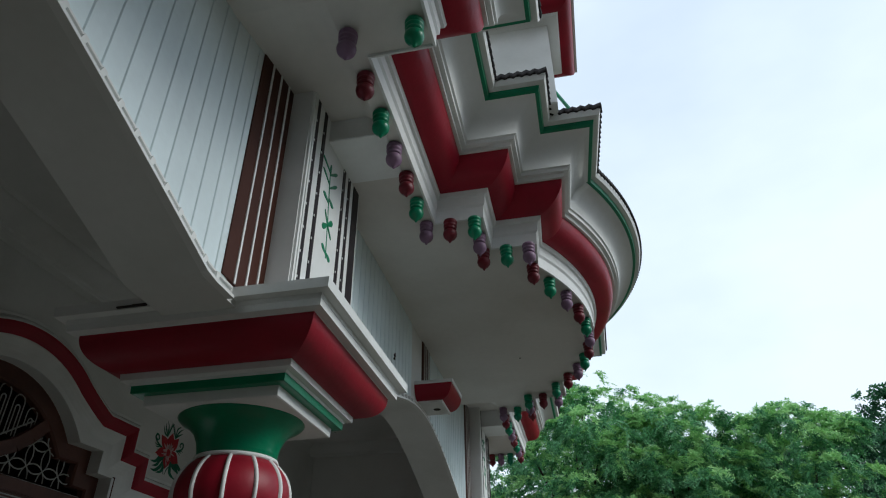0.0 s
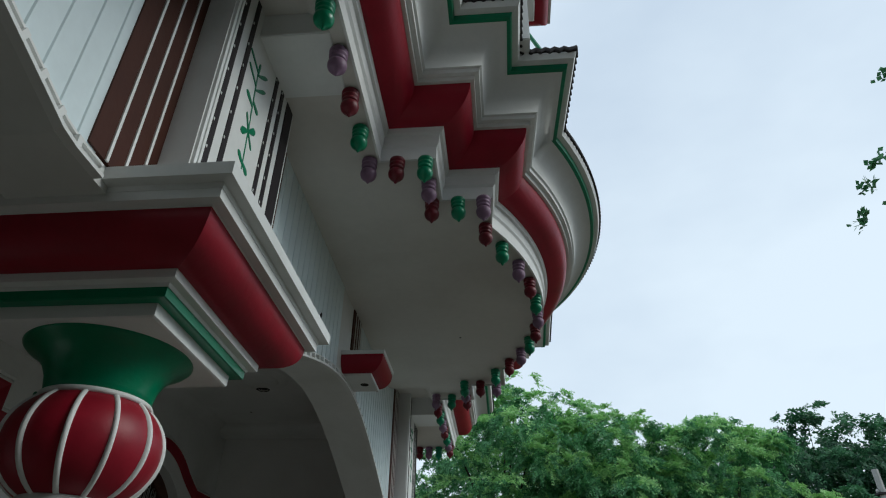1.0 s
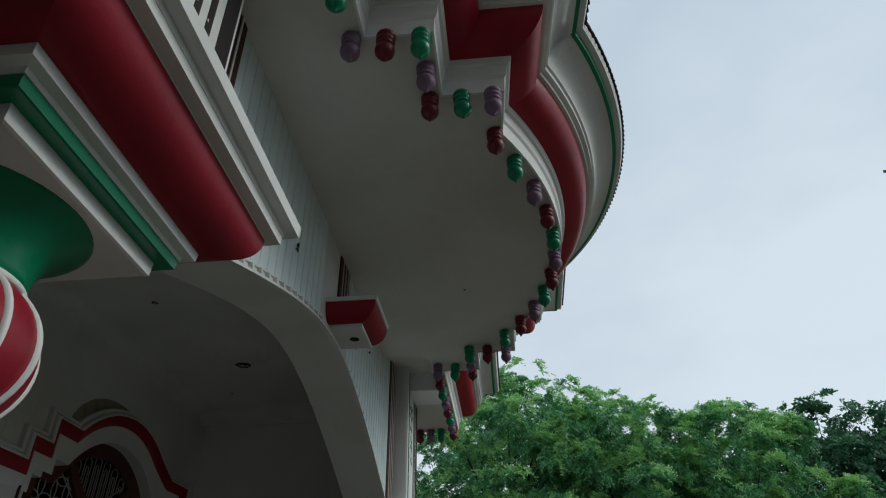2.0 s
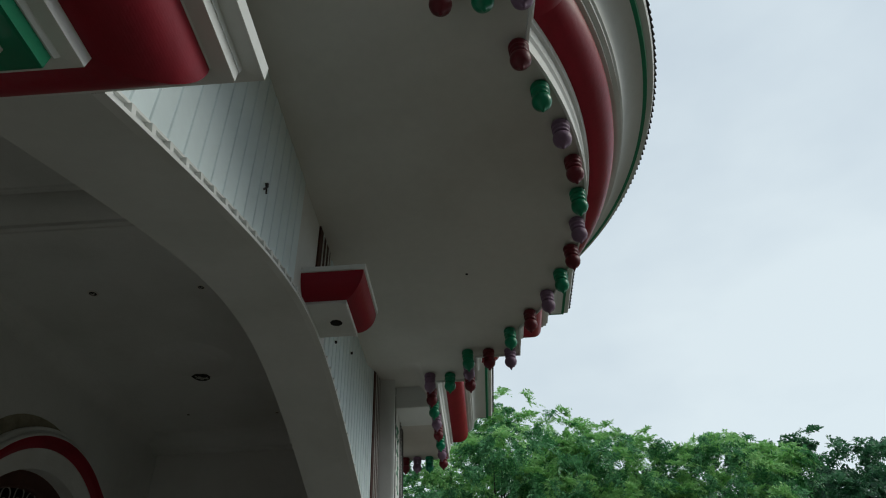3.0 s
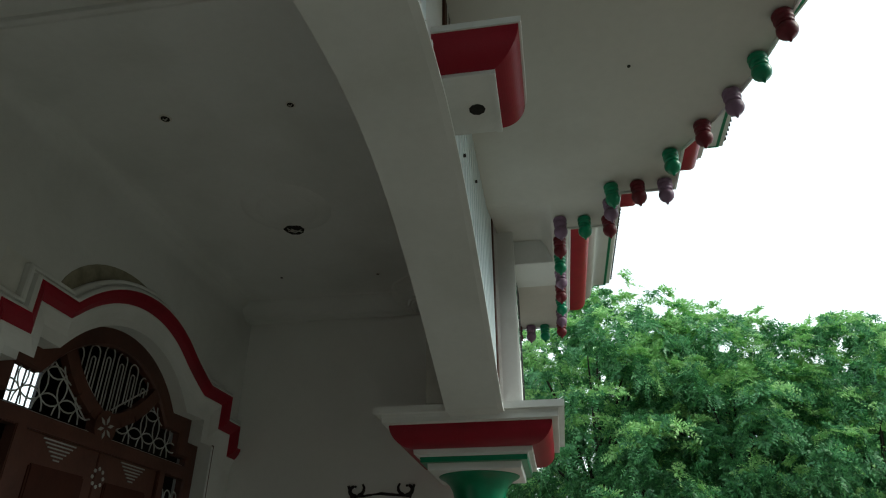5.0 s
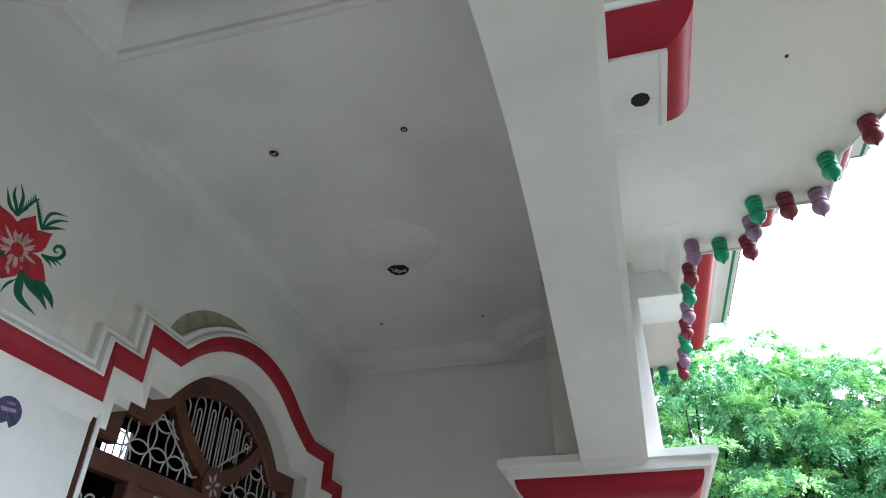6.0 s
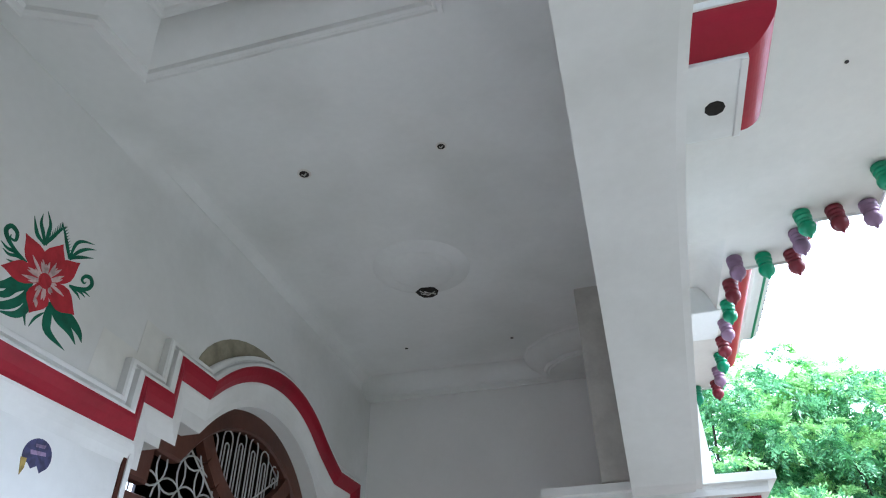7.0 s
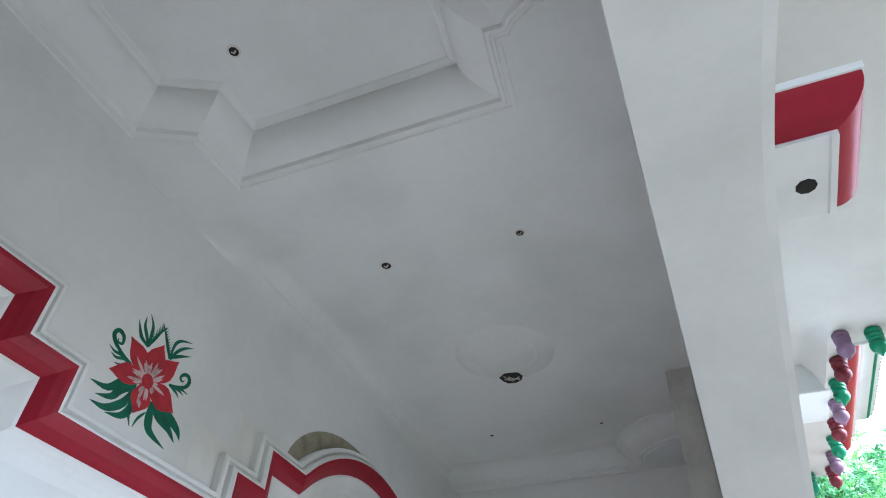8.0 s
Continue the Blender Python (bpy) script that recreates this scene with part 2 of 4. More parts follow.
# reeded spandrel boards, one by one, each lapping a little over the next
PITCH = 0.0945
for (m, k, ya, yb), key in zip(ARCHES, KEYSTONES):
    first = 1.242 if m < 0 else 3.64
    seams = [first + PITCH * i for i in range(-60, 60) if ya - 0.05 < first + PITCH * i < yb]
    for y in seams:
        y1 = min(y + PITCH - 0.0006, yb + 0.02)
        if key - 0.34 < y + 0.036 < key + 0.28 or y1 - y < 0.02:
            continue
        b = bmesh.new()
        zs = (intrados(y) + 0.05, intrados(y1) + 0.05)
        lo = [b.verts.new(v) for v in ((W_OUT, y, zs[0]), (W_OUT + 0.007, y + 0.004, zs[0]), (W_OUT + 0.004, y1 - 0.001, zs[1]), (W_OUT, y1, zs[1]))]
        up = max([d for y0, ye, d in PANELS if y0 < y1 < ye] + [0.0])
        hi = [b.verts.new((v.co.x, v.co.y, SOFFIT + 1.3 * up - 0.002)) for v in lo]
        for i in range(3):
            b.faces.new((lo[i], lo[i + 1], hi[i + 1], hi[i]))
        b.faces.new(lo)
        part("board", b, PALE, arcade)
    # beaded trim along the arch edge, a nub under each seam
    path = [(ya + (yb + 0.05 - ya) * i / 80, intrados(ya + (yb + 0.05 - ya) * i / 80)) for i in range(81)]
    b = wall_strip(path, [(0.0, 0.0), (0.0, 0.03), (-0.012, 0.03), (-0.014, 0.008), (-0.04, 0.008), (-0.042, 0.018), (-0.05, 0.018), (-0.05, 0.0)], W_OUT)
    part("arch_bead", b, TRIM, arcade)
    b = bmesh.new()
    for yy in seams:
        if key - 0.28 < yy < key + 0.28:
            continue
        a = math.atan2(intrados(yy + 0.01) - intrados(yy - 0.01), 0.02)
        r = bmesh.ops.create_cube(b, size=1)
        mt = Matrix.Translation((W_OUT + 0.014, yy, intrados(yy) + 0.026)) @ Matrix.Rotation(a, 4, "X") @ Matrix.Diagonal((0.027, 0.02, 0.034, 1))
        bmesh.ops.transform(b, matrix=mt, verts=r["verts"])
    tagged(part("dentils", b, TRIM, arcade), kind="stuff")


# unseen wall behind the viewpoint, added dark and tall to hold back skylight
tagged(part("wall_shade_rear", box(-6, 11.2, -3.75, -3.6, 0, 9.2), SHADE_WALL), "unseen dark wall behind the view, added to cut light from there", "wall", kind="structure")
# unseen wall opposite the porch, added to keep low sky off its walls
tagged(part("wall_shade_side", box(9.5, 9.7, -3.75, 7.0, 0, 4.2), SCAR), "unseen mortar-coloured wall along the yard, added to block low sky", "wall", kind="structure")


# ---- painted pilasters over the columns ----
def pilaster(c, deep):
    t = thing("pilaster", "white pilaster with black stripes and a painted green leaf sprig", "pilaster", (W_OUT, c, CAP_Z), "structure")
    t0, h = (W_OUT, c, CAP_Z), 0.38
    top = SOFFIT + deep * 1.3 + 0.005
    def p(name, b, m, label="", parent=t):
        bmesh.ops.translate(b, verts=b.verts, vec=(-t0[0], -t0[1], -t0[2]))
        return part(name, b, m, parent, label)
    p("shaft", box(W_OUT - 0.02, -1.03, c - h, c + h, CAP_Z, top), TRIM)
    # the last, broadest stripe stands in for the shaded brown panel beside the shaft
    for o, w, cut in ((-0.298, 0.034, 0.01), (-0.2, 0.034, 0.01), (0.122, 0.034, 0.06), (0.205, 0.034, 0.03), (0.318, 0.085, 0.12)):
        p("stripe", box(-1.031, -1.026, c + o - w / 2, c + o + w / 2, CAP_Z + 0.01, top - cut), BLACK, "black painted stripe, the broadest put in for a shaded panel")
    for o in (-0.365, -0.34):
        p("ridge", box(-1.031, -1.018, c + o - 0.008, c + o + 0.008, CAP_Z, top), TRIM)
    # leaf sprig: foot above the capital, run along the wall, rise and half-width of each stroke
    b = bmesh.new()
    strokes = [(0.45, -0.024, 0.27, 0.005), (0.7, -0.024, 0.25, 0.005), (0.47, -0.06, 0.03, 0.013), (0.48, 0.056, -0.022, 0.015), (0.635, -0.062, -0.048, 0.017), (0.635, 0.062, 0.05, 0.017),
        (0.635, -0.046, 0.066, 0.007), (0.635, 0.06, -0.054, 0.007), (0.76, -0.078, 0.024, 0.012), (0.79, 0.062, -0.022, 0.012), (0.85, 0.094, 0.078, 0.01), (0.93, 0.092, 0.072, 0.01),
        (0.87, -0.1, 0.042, 0.006), (0.945, -0.108, 0.036, 0.006), (0.93, 0.0, 0.07, 0.007)]
    for n, (up, run, rise, wd) in enumerate(strokes):
        d, ln = Vector((run, rise)).normalized(), math.hypot(run, rise)
        q, o = Vector((d.y, -d.x)), Vector((c + 0.022 - 0.1 * up, CAP_Z + up))
        plate([tuple(o - q * 0.004), tuple(o + d * ln * 0.4 - q * wd * 0.75), tuple(o + d * ln * 0.75 - q * wd), tuple(o + d * ln * 0.95 - q * wd * 0.5), tuple(o + d * ln),
               tuple(o + d * ln * 0.95 + q * wd * 0.5), tuple(o + d * ln * 0.75 + q * wd), tuple(o + d * ln * 0.4 + q * wd * 0.75), tuple(o + q * 0.004)], -1.03, 0.002 + 0.0002 * n, b)
    p("leaf_sprig", b, GREEN, "green painted leaf sprig")
    b = bmesh.new()
    for o in (-0.298, -0.2, 0.122, 0.205):
        zz = CAP_Z + 0.05
        while zz < top - 0.08:
            box(-1.028, -1.0245, c + o - 0.017, c + o - 0.01, zz, zz + 0.012, b)
            zz += 0.13
    tagged(p("dots", b, TRIM, "small white dabs along the stripes"), kind="stuff")
    for s in (-1, 1):
        y0, y1 = (c - 0.695, c - 0.37) if s < 0 else (c + h, c + h + 0.265)
        pn = p("brown_panel", box(W_OUT - 0.01, W_OUT + 0.012, y0, y1, CAP_Z, top if s < 0 else SOFFIT + 0.005), BROWN, "brown painted panel with thin white lines")
        for f in (0.27, 0.53, 0.79):
            yy = y0 + (y1 - y0) * f
            p("white_line", box(W_OUT + 0.01, W_OUT + 0.017, yy - 0.006, yy + 0.006, CAP_Z, top - 0.01 if s < 0 else SOFFIT), TRIM, parent=pn)
    return t


for c, panel in zip(C, PANELS):
    pilaster(c, panel[2])


# ---- columns ----
def square_ring(c, prof, bm=None):
    bm = bm or bmesh.new()
    rows = [[bm.verts.new((c[0] + sx * h, c[1] + sy * h, z)) for sx, sy in ((-1, -1), (1, -1), (1, 1), (-1, 1))] for h, z in prof]
    for a, b in zip(rows, rows[1:]):
        for i in range(4):
            bm.faces.new((a[i], a[(i + 1) % 4], b[(i + 1) % 4], b[i]))
    bm.faces.new(rows[0][::-1])
    bm.faces.new(rows[-1])
    return bm


def ovolo(h0, z0, h1, z1, n=36):
    """A quarter-round that swells outwards between two levels."""
    return [(h0 + (h1 - h0) * math.sin(radians(90 * i / n)), z0 + (z1 - z0) * (1 - math.cos(radians(90 * i / n)))) for i in range(n + 1)]


def column():
    t = thing("column", "white column with a red ribbed lantern bulb and broad square capital", "column", (0, 0, PLINTH), group="arcade columns")
    z = -PLINTH
    part("abacus", square_ring((0, 0), [(0.545, 2.616 + z), (0.547, 2.634 + z), (0.583, 2.636 + z), (0.585, CAP_Z + z - 0.002)]), TRIM, t)
    part("fillet", square_ring((0, 0), [(0.505, 2.58 + z), (0.507, 2.584 + z), (0.541, 2.586 + z), (0.543, 2.618 + z)]), TRIM, t)
    part("red_moulding", square_ring((0, 0), ovolo(0.372, 2.455 + z, 0.504, 2.581 + z)), RED, t, "glossy red quarter-round moulding")
    part("collar", square_ring((0, 0), [(0.34, 2.414 + z), (0.345, 2.424 + z), (0.37, 2.428 + z), (0.373, 2.456 + z)]), TRIM, t)
    part("green_fillet", square_ring((0, 0), [(0.33, 2.382 + z), (0.335, 2.384 + z), (0.337, 2.416 + z)]), GREEN, t, "green painted fillet")
    part("lower_plate", square_ring((0, 0), [(0.286, 2.338 + z), (0.293, 2.342 + z), (0.296, 2.384 + z)]), TRIM, t)
    part("green_vase", lathe([(0.14, 2.165 + z), (0.163, 2.172 + z), (0.167, 2.2 + z), (0.175, 2.24 + z), (0.194, 2.28 + z), (0.228, 2.314 + z), (0.26, 2.33 + z), (0.27, 2.34 + z)], 48), GREEN, t, "green flared vase neck", True)
    prof = []
    for i in range(17):
        a = radians(38 + (152 - 38) * i / 16)
        prof.append((0.237 * math.sin(a) ** 0.9, 2.025 + 0.188 * math.cos(a) + z))
    ball = part("bulb", lathe(prof[::-1], 64), RED, t, "red lantern-shaped bulb", True)
    for k in range(12):
        a = 2 * math.pi * (k + 0.68) / 12
        b = bmesh.new()
        rows = []
        for r, zz in prof:
            o = []
            for s, lift in ((-1, 0.0), (-0.6, 0.009), (0.6, 0.009), (1, 0.0)):
                aa = a + s * 0.0085 / max(r, 0.05)
                o.append(b.verts.new(((r + lift) * math.cos(aa), (r + lift) * math.sin(aa), zz)))
            rows.append(o)
        for p0, p1 in zip(rows, rows[1:]):
            for i in range(3):
                b.faces.new((p0[i], p0[i + 1], p1[i + 1], p1[i]))
        part("rib", b, TRIM, ball, "raised white rib", True)
    part("neck_ring", lathe([(0.14, 2.162 + z), (0.172, 2.16 + z), (0.177, 2.168 + z), (0.172, 2.178 + z), (0.14, 2.178 + z)], 48), TRIM, t, smooth=True)
    part("foot_ring", lathe([(0.12, 1.82 + z), (0.134, 1.825 + z), (0.142, 1.845 + z), (0.14, 1.866 + z), (0.125, 1.875 + z)], 48), TRIM, t, smooth=True)
    part("shaft", lathe([(0.17, 0.3 + z), (0.165, 1.0 + z), (0.135, 1.8 + z), (0.125, 1.86 + z)], 48), TRIM, t, smooth=True)
    part("base", square_ring((0, 0), [(0.25, 0.15 + z), (0.25, 0.26 + z), (0.2, 0.3 + z)]), TRIM, t)
    return t


col = column()
col.location = (CX, C[0], PLINTH)
copy_thing(col, Matrix.Translation((CX, C[1], PLINTH)))


# ---- keystone bracket at each arch crown ----
def bracket(yc):
    t = thing("bracket", "white bracket with a red rounded edge and a hole for a lamp", "bracket", (W_OUT, yc, 3.2), "structure")
    def ring(prof):
        b = bmesh.new()
        rows = []
        for h, d, z in prof:
            rows.append([b.verts.new((x, y, z - 3.2)) for x, y in ((0, -h), (d, -h), (d, min(h, 0.16)), (0, min(h, 0.16)))])
        for a, c2 in zip(rows, rows[1:]):
            for i in range(4):
                b.faces.new((a[i], a[(i + 1) % 4], c2[(i + 1) % 4], c2[i]))
        b.faces.new(rows[0][::-1])
        b.faces.new(rows[-1])
        return b
    part("underside", ring([(0.158, 0.206, 3.2025), (0.16, 0.208, 3.205), (0.16, 0.208, 3.226)]), TRIM, t)
    part("lip", box(0.186, 0.2075, -0.159, 0.16, -0.004, 0.004, bevel=0.002), TRIM, t)
    red = [(0.158 + (q - 0.206), q, z) for q, z in ovolo(0.206, 3.218, 0.3, 3.325, 16)]
    part("red_moulding", ring(red), RED, t, "glossy red quarter-round moulding")
    part("top_slab", ring([(0.25, 0.298, 3.325), (0.258, 0.308, 3.327), (0.26, 0.31, 3.352)]), TRIM, t)
    b = lathe([(0.026, 0.0005), (0.031, 0.0015), (0.031, 0.008)], 9, (0.125, 0.02))
    part("lamp_hole", b, DARK, t, "empty dark lamp hole")
    pn = part("brown_panel", box(-0.01, 0.01, -0.02, 0.23, 0.14, SOFFIT - 3.2), BROWN, t, "brown striped panel over the bracket")
    for f in (0.05, 0.12, 0.19):
        part("white_line", box(0.008, 0.014, f - 0.006, f + 0.006, 0.14, SOFFIT - 3.202), TRIM, pn)
    return t


for key in KEYSTONES:
    bracket(key)


# ---- balcony slab with stepped and bowed edge ----
def bow(c, far=None):
    half = [(-0.655, 1.815), (-0.35, 1.815), (-0.35, 1.44), (-0.052, 1.44)]
    far = far or half
    r, peak = 2.115, 0.298
    arcp = []
    for i in range(33):
        o = -1.15 + 2.3 * i / 32
        arcp.append((peak - r + math.sqrt(r * r - o * o) + 0.02 * o, c + o))
    return [(x, c - o) for x, o in half] + arcp + [(x, c + o) for x, o in far[::-1]]


END_Y = 8.5
LIP = [(-0.655, -3.6), *bow(BOWS[0], [(-0.655, 1.955), (-0.35, 1.955), (-0.35, 1.56), (-0.03, 1.56)]), *bow(BOWS[1], [(-0.655, 1.92), (-0.33, 1.92), (-0.33, 1.54), (-0.01, 1.54)]), (-0.655, END_Y), (-1.3, END_Y)]
slab = thing("balcony_slab", "white balcony slab with stepped and bowed red and green edge", "balcony", kind="structure")
part("lip", sweep(LIP, [(-0.004, SOFFIT + 0.03), (0.0, SOFFIT - 0.015), (0.012, SOFFIT - 0.012), (0.014, 3.87), (0.026, 3.885), (0.03, 3.945), (0.046, 3.95), (0.055, 3.98)]), TRIM, slab, "white stepped lip")
part("red_moulding", sweep(LIP, ovolo(0.055, 3.98, 0.212, 4.14)), RED, slab, "glossy red quarter-round moulding")
part("fillet", sweep(LIP, [(0.212, 4.14), (0.232, 4.142), (0.234, 4.168), (0.26, 4.17), (0.262, 4.195), (0.275, 4.2)]), TRIM, slab)
part("cove", sweep(LIP, [(0.275 + 0.146 * (1 - math.cos(radians(a))), 4.2 + 0.17 * math.sin(radians(a))) for a in range(0, 91, 15)]), WHITE, slab, "white concave band", True)
part("green_band", sweep(LIP, [(0.417, 4.368), (0.439, 4.372), (0.447, 4.401)]), GREEN, slab, "green painted band")
part("rim", sweep(LIP, [(0.447, 4.401), (0.454, 4.402), (0.48, 4.408), (0.492, 4.438), (0.492, 4.45)]), TRIM, slab)
top_line = offset_line(LIP, 0.48)
wave, k = [], 0
for (xa, ya), (xb, yb) in zip(top_line, top_line[1:]):
    L = math.hypot(xb - xa, yb - ya)
    m = max(2, 2 * round(L / 0.05))
    for i in range(m):
        wave.append((xa + (xb - xa) * i / m, ya + (yb - ya) * i / m))
zig = [0.0 if i % 2 else 0.022 for i in range(len(wave))]
b = bmesh.new()
rows = [[b.verts.new((x, y, z0 + (w if k else 0))) for (x, y), w in zip([a if w else c for a, c, w in zip(offset_line(wave, d), offset_line(wave, d + (0.006 if k else 0)), zig)], zig)] for d, z0, k in ((-0.02, 4.446, 0), (0.02, 4.438, 1), (0.023, 4.446, 1), (0.02, 4.47, 1), (-0.02, 4.474, 0))]
for p, q in zip(rows, rows[1:]):
    for i in range(len(wave) - 1):
        b.faces.new((p[i], p[i + 1], q[i + 1], q[i]))
tagged(part("scalloped_edging", b, TILE, slab, "dark scalloped clay edging"), kind="stuff")

# soffit, with a shallow panel before each cross beam
EDGE = offset_line(LIP, 0.001)
holes = [[(-1.145, y0), (-0.745, y0), (-0.745, y1), (-1.145, y1)] for y0, y1, d in PANELS]
bm = fill([(W_OUT - 0.01, -3.6), (EDGE[0][0], -3.6), *EDGE[1:-1], (W_OUT - 0.01, EDGE[-1][1])], holes, SOFFIT)
part("soffit", bm, SOFT, slab, "white plastered soffit")
for y0, y1, d in PANELS:
    b = bmesh.new()
    rows = [[b.verts.new((-0.745 - 0.4 * u / 10, y0 + (y1 - y0) * v / 10, SOFFIT + 1.3 * d * math.sin(math.pi / 2 * min(1, u / 2)) * math.sin(math.pi * v / 20))) for v in range(11)] for u in range(11)]
    for p, q in zip(rows, rows[1:]):
        for i in range(10):
            b.faces.new((p[i], p[i + 1], q[i + 1], q[i]))
    part("sunk_panel", b, SOFT, slab, "white soffit panel that rises towards the wall", True)
for y0, y1 in ((2.134, 2.507), (7.213, 7.62)):
    part("cross_beam", box(W_OUT - 0.01, -0.72, y0 + 0.001, y1, SOFFIT - 0.008, SOFFIT + 0.2, bevel=0.004), TRIM, slab, "smooth white cross beam")
b = fill([(-1.3, -3.6), *offset_line(LIP, 0.48)[:-1], (-1.3, END_Y + 0.48)], [], 4.448)
part("slab_top", b, STONE, slab)

# pendants under the lip
def pendant(material, label):
    t = thing("pendant", label, "pendant", group="pendants under the balcony edge")
    p0 = [(0.04, 0.004), (0.043, -0.004), (0.043, -0.014), (0.038, -0.018), (0.037, -0.026), (0.042, -0.03), (0.042, -0.04), (0.036, -0.044), (0.036, -0.05), (0.039, -0.054), (0.038, -0.062), (0.031, -0.067)]
    part("cup", lathe(p0, 20), material, t, smooth=True)
    p1 = [(0.03, -0.062), (0.032, -0.068), (0.042, -0.078), (0.044, -0.094), (0.04, -0.112), (0.028, -0.128), (0.013, -0.137), (0.009, -0.146), (0.004, -0.156)]
    part("drop", lathe(p1, 20), material, t, smooth=True)
    return t


spots = [(-0.40, 1.487)] + [(-0.70, 1.487 + 0.2513 * i) for i in range(7)]
spots += [(-0.548, 3.0), (-0.395, 3.005), (-0.397, 3.19), (-0.398, 3.378), (-0.246, 3.378), (-0.096, 3.376), (-0.094, 3.655)]
for o in (-0.95, -0.72, -0.485, -0.24, 0.0, 0.245, 0.49, 0.715, 0.94):
    spots.append((0.26 - 2.02 + math.sqrt(2.02 ** 2 - o * o) + 0.018 * o, 4.825 + o))
spots += [(-0.085, 5.99), (-0.078, 6.275), (-0.235, 6.275), (-0.388, 6.272), (-0.386, 6.44), (-0.385, 6.64), (-0.535, 6.63), (-0.69, 6.615)]
spots += [(-0.695, 6.615 + 0.252 * i) for i in range(1, 8)] + [(-0.84, 8.45), (-0.96, 8.45), (-1.08, 8.45)]
kinds = [pendant(GREEN, "green painted bell-shaped pendant"), pendant(MAUVE, "mauve painted bell-shaped pendant"), pendant(MAROON, "dark red painted bell-shaped pendant")]
used = set()
for i, (x, y) in enumerate(spots):
    k = i % 3
    m = Matrix.Translation((x, y, SOFFIT - 0.012)) @ Matrix.Rotation(0.9 * i, 4, "Z") @ Matrix.Rotation(radians(2.5 * math.sin(i * 1.7)), 4, "X")
    if k in used:
        copy_thing(kinds[k], m)
    else:
        kinds[k].matrix_world = m
        used.add(k)

# ---- upper storey: wall and a balcony post ----
tagged(part("wall_upper", box(-1.5, -1.2, -4.99, 8.2, 4.448, 7.2), WHITE), "white upper storey wall behind the balcony", "wall", kind="structure")
post = thing("balcony_post", "white square balcony post with red moulded capital", "post", (0.0, 2.98, 4.448))
part("shaft", box(-0.23, 0.2, -0.2, 0.2, 0, 0.76, bevel=0.006), TRIM, post)
part("neck", square_ring((0, 0), [(0.27, 0.74), (0.28, 0.76)]), TRIM, post)
part("red_moulding", square_ring((0, 0), ovolo(0.28, 0.76, 0.38, 0.86)), RED, post, "glossy red moulding")
part("cap", square_ring((0, 0), [(0.385, 0.86), (0.4, 0.865), (0.4, 0.93)]), TRIM, post)
part("strut", tube([(0.12, -0.05, 0.42), (0.32, 0.0, 0.02)], 0.012, bmesh.new(), 6), GREEN, post, "thin green iron strut")

# ---- porch: back wall, end wall, ceiling ----
DOORS = [3.05, 6.505, -0.405]


def opening(c):
    r = (0.66 ** 2 + 0.32 ** 2) / 0.64
    a = math.degrees(math.asin(0.66 / r))
    arc = arc2(c, 3.125 - r, r, r, 90 + a, 90 - a, 24)
    return [(c - 1.075, PLINTH), (c - 1.075, 2.643), (c - 0.925, 2.643), (c - 0.925, 2.805), (c - 0.67, 2.795), *arc[1:-1], (c + 0.67, 2.795), (c + 0.925, 2.805), (c + 0.925, 2.643), (c + 1.075, 2.643), (c + 1.075, PLINTH)]


bm = bmesh.new()
edges = []
loops = [[(-4.99, PLINTH - 0.1), (-4.99, 4.2), (8.2, 4.2), (8.2, PLINTH - 0.1)]] + [opening(c) for c in DOORS]
for loop in loops:
    vs = [bm.verts.new((BACK, y, z)) for y, z in loop]
    edges += [bm.edges.new((vs[i], vs[(i + 1) % len(vs)])) for i in range(len(vs))]
bmesh.ops.triangle_fill(bm, use_beauty=True, use_dissolve=False, edges=edges)
for loop in loops[1:]:
    a = [bm.verts.new((BACK, y, z)) for y, z in loop]
    b2 = [bm.verts.new((BACK - 0.25, y, z)) for y, z in loop]
    for i in range(len(a) - 1):
        bm.faces.new((a[i], a[i + 1], b2[i + 1], b2[i]))
bmesh.ops.remove_doubles(bm, verts=bm.verts, dist=0.0005)
back = tagged(part("wall_back", bm, WHITE), "white plastered porch wall with arched doorways", "wall", kind="structure")
# the dark hall behind the doors, with one high window
room = bmesh.new()
vs = [[room.verts.new((-8.0, y, z)) for y, z in lp] for lp in ([(-6, 0), (-6, 5.2), (12.4, 5.2), (12.4, 0)], [(10.36, 4.0), (10.36, 4.56), (10.92, 4.56), (10.92, 4.0)])]
bmesh.ops.triangle_fill(room, use_beauty=True, use_dissolve=False, edges=[room.edges.new((v[i], v[(i + 1) % 4])) for v in vs for i in range(4)])
# hall surfaces are near-black brown, standing in for an unlit interior
ROOM = mat("dark_unlit_brown", (0.06, 0.045, 0.035), 0.9, vary=0.1, scale=1.5, grain=20)
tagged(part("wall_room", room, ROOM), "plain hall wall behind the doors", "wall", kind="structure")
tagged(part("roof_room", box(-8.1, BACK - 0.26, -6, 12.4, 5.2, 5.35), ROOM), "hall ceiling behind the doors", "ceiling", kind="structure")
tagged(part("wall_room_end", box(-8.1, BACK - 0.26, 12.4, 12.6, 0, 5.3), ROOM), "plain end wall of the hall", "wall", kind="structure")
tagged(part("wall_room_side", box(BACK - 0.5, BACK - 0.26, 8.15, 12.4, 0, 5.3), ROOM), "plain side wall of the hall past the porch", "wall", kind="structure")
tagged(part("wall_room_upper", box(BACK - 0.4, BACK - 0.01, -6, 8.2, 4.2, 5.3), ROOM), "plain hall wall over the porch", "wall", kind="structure")
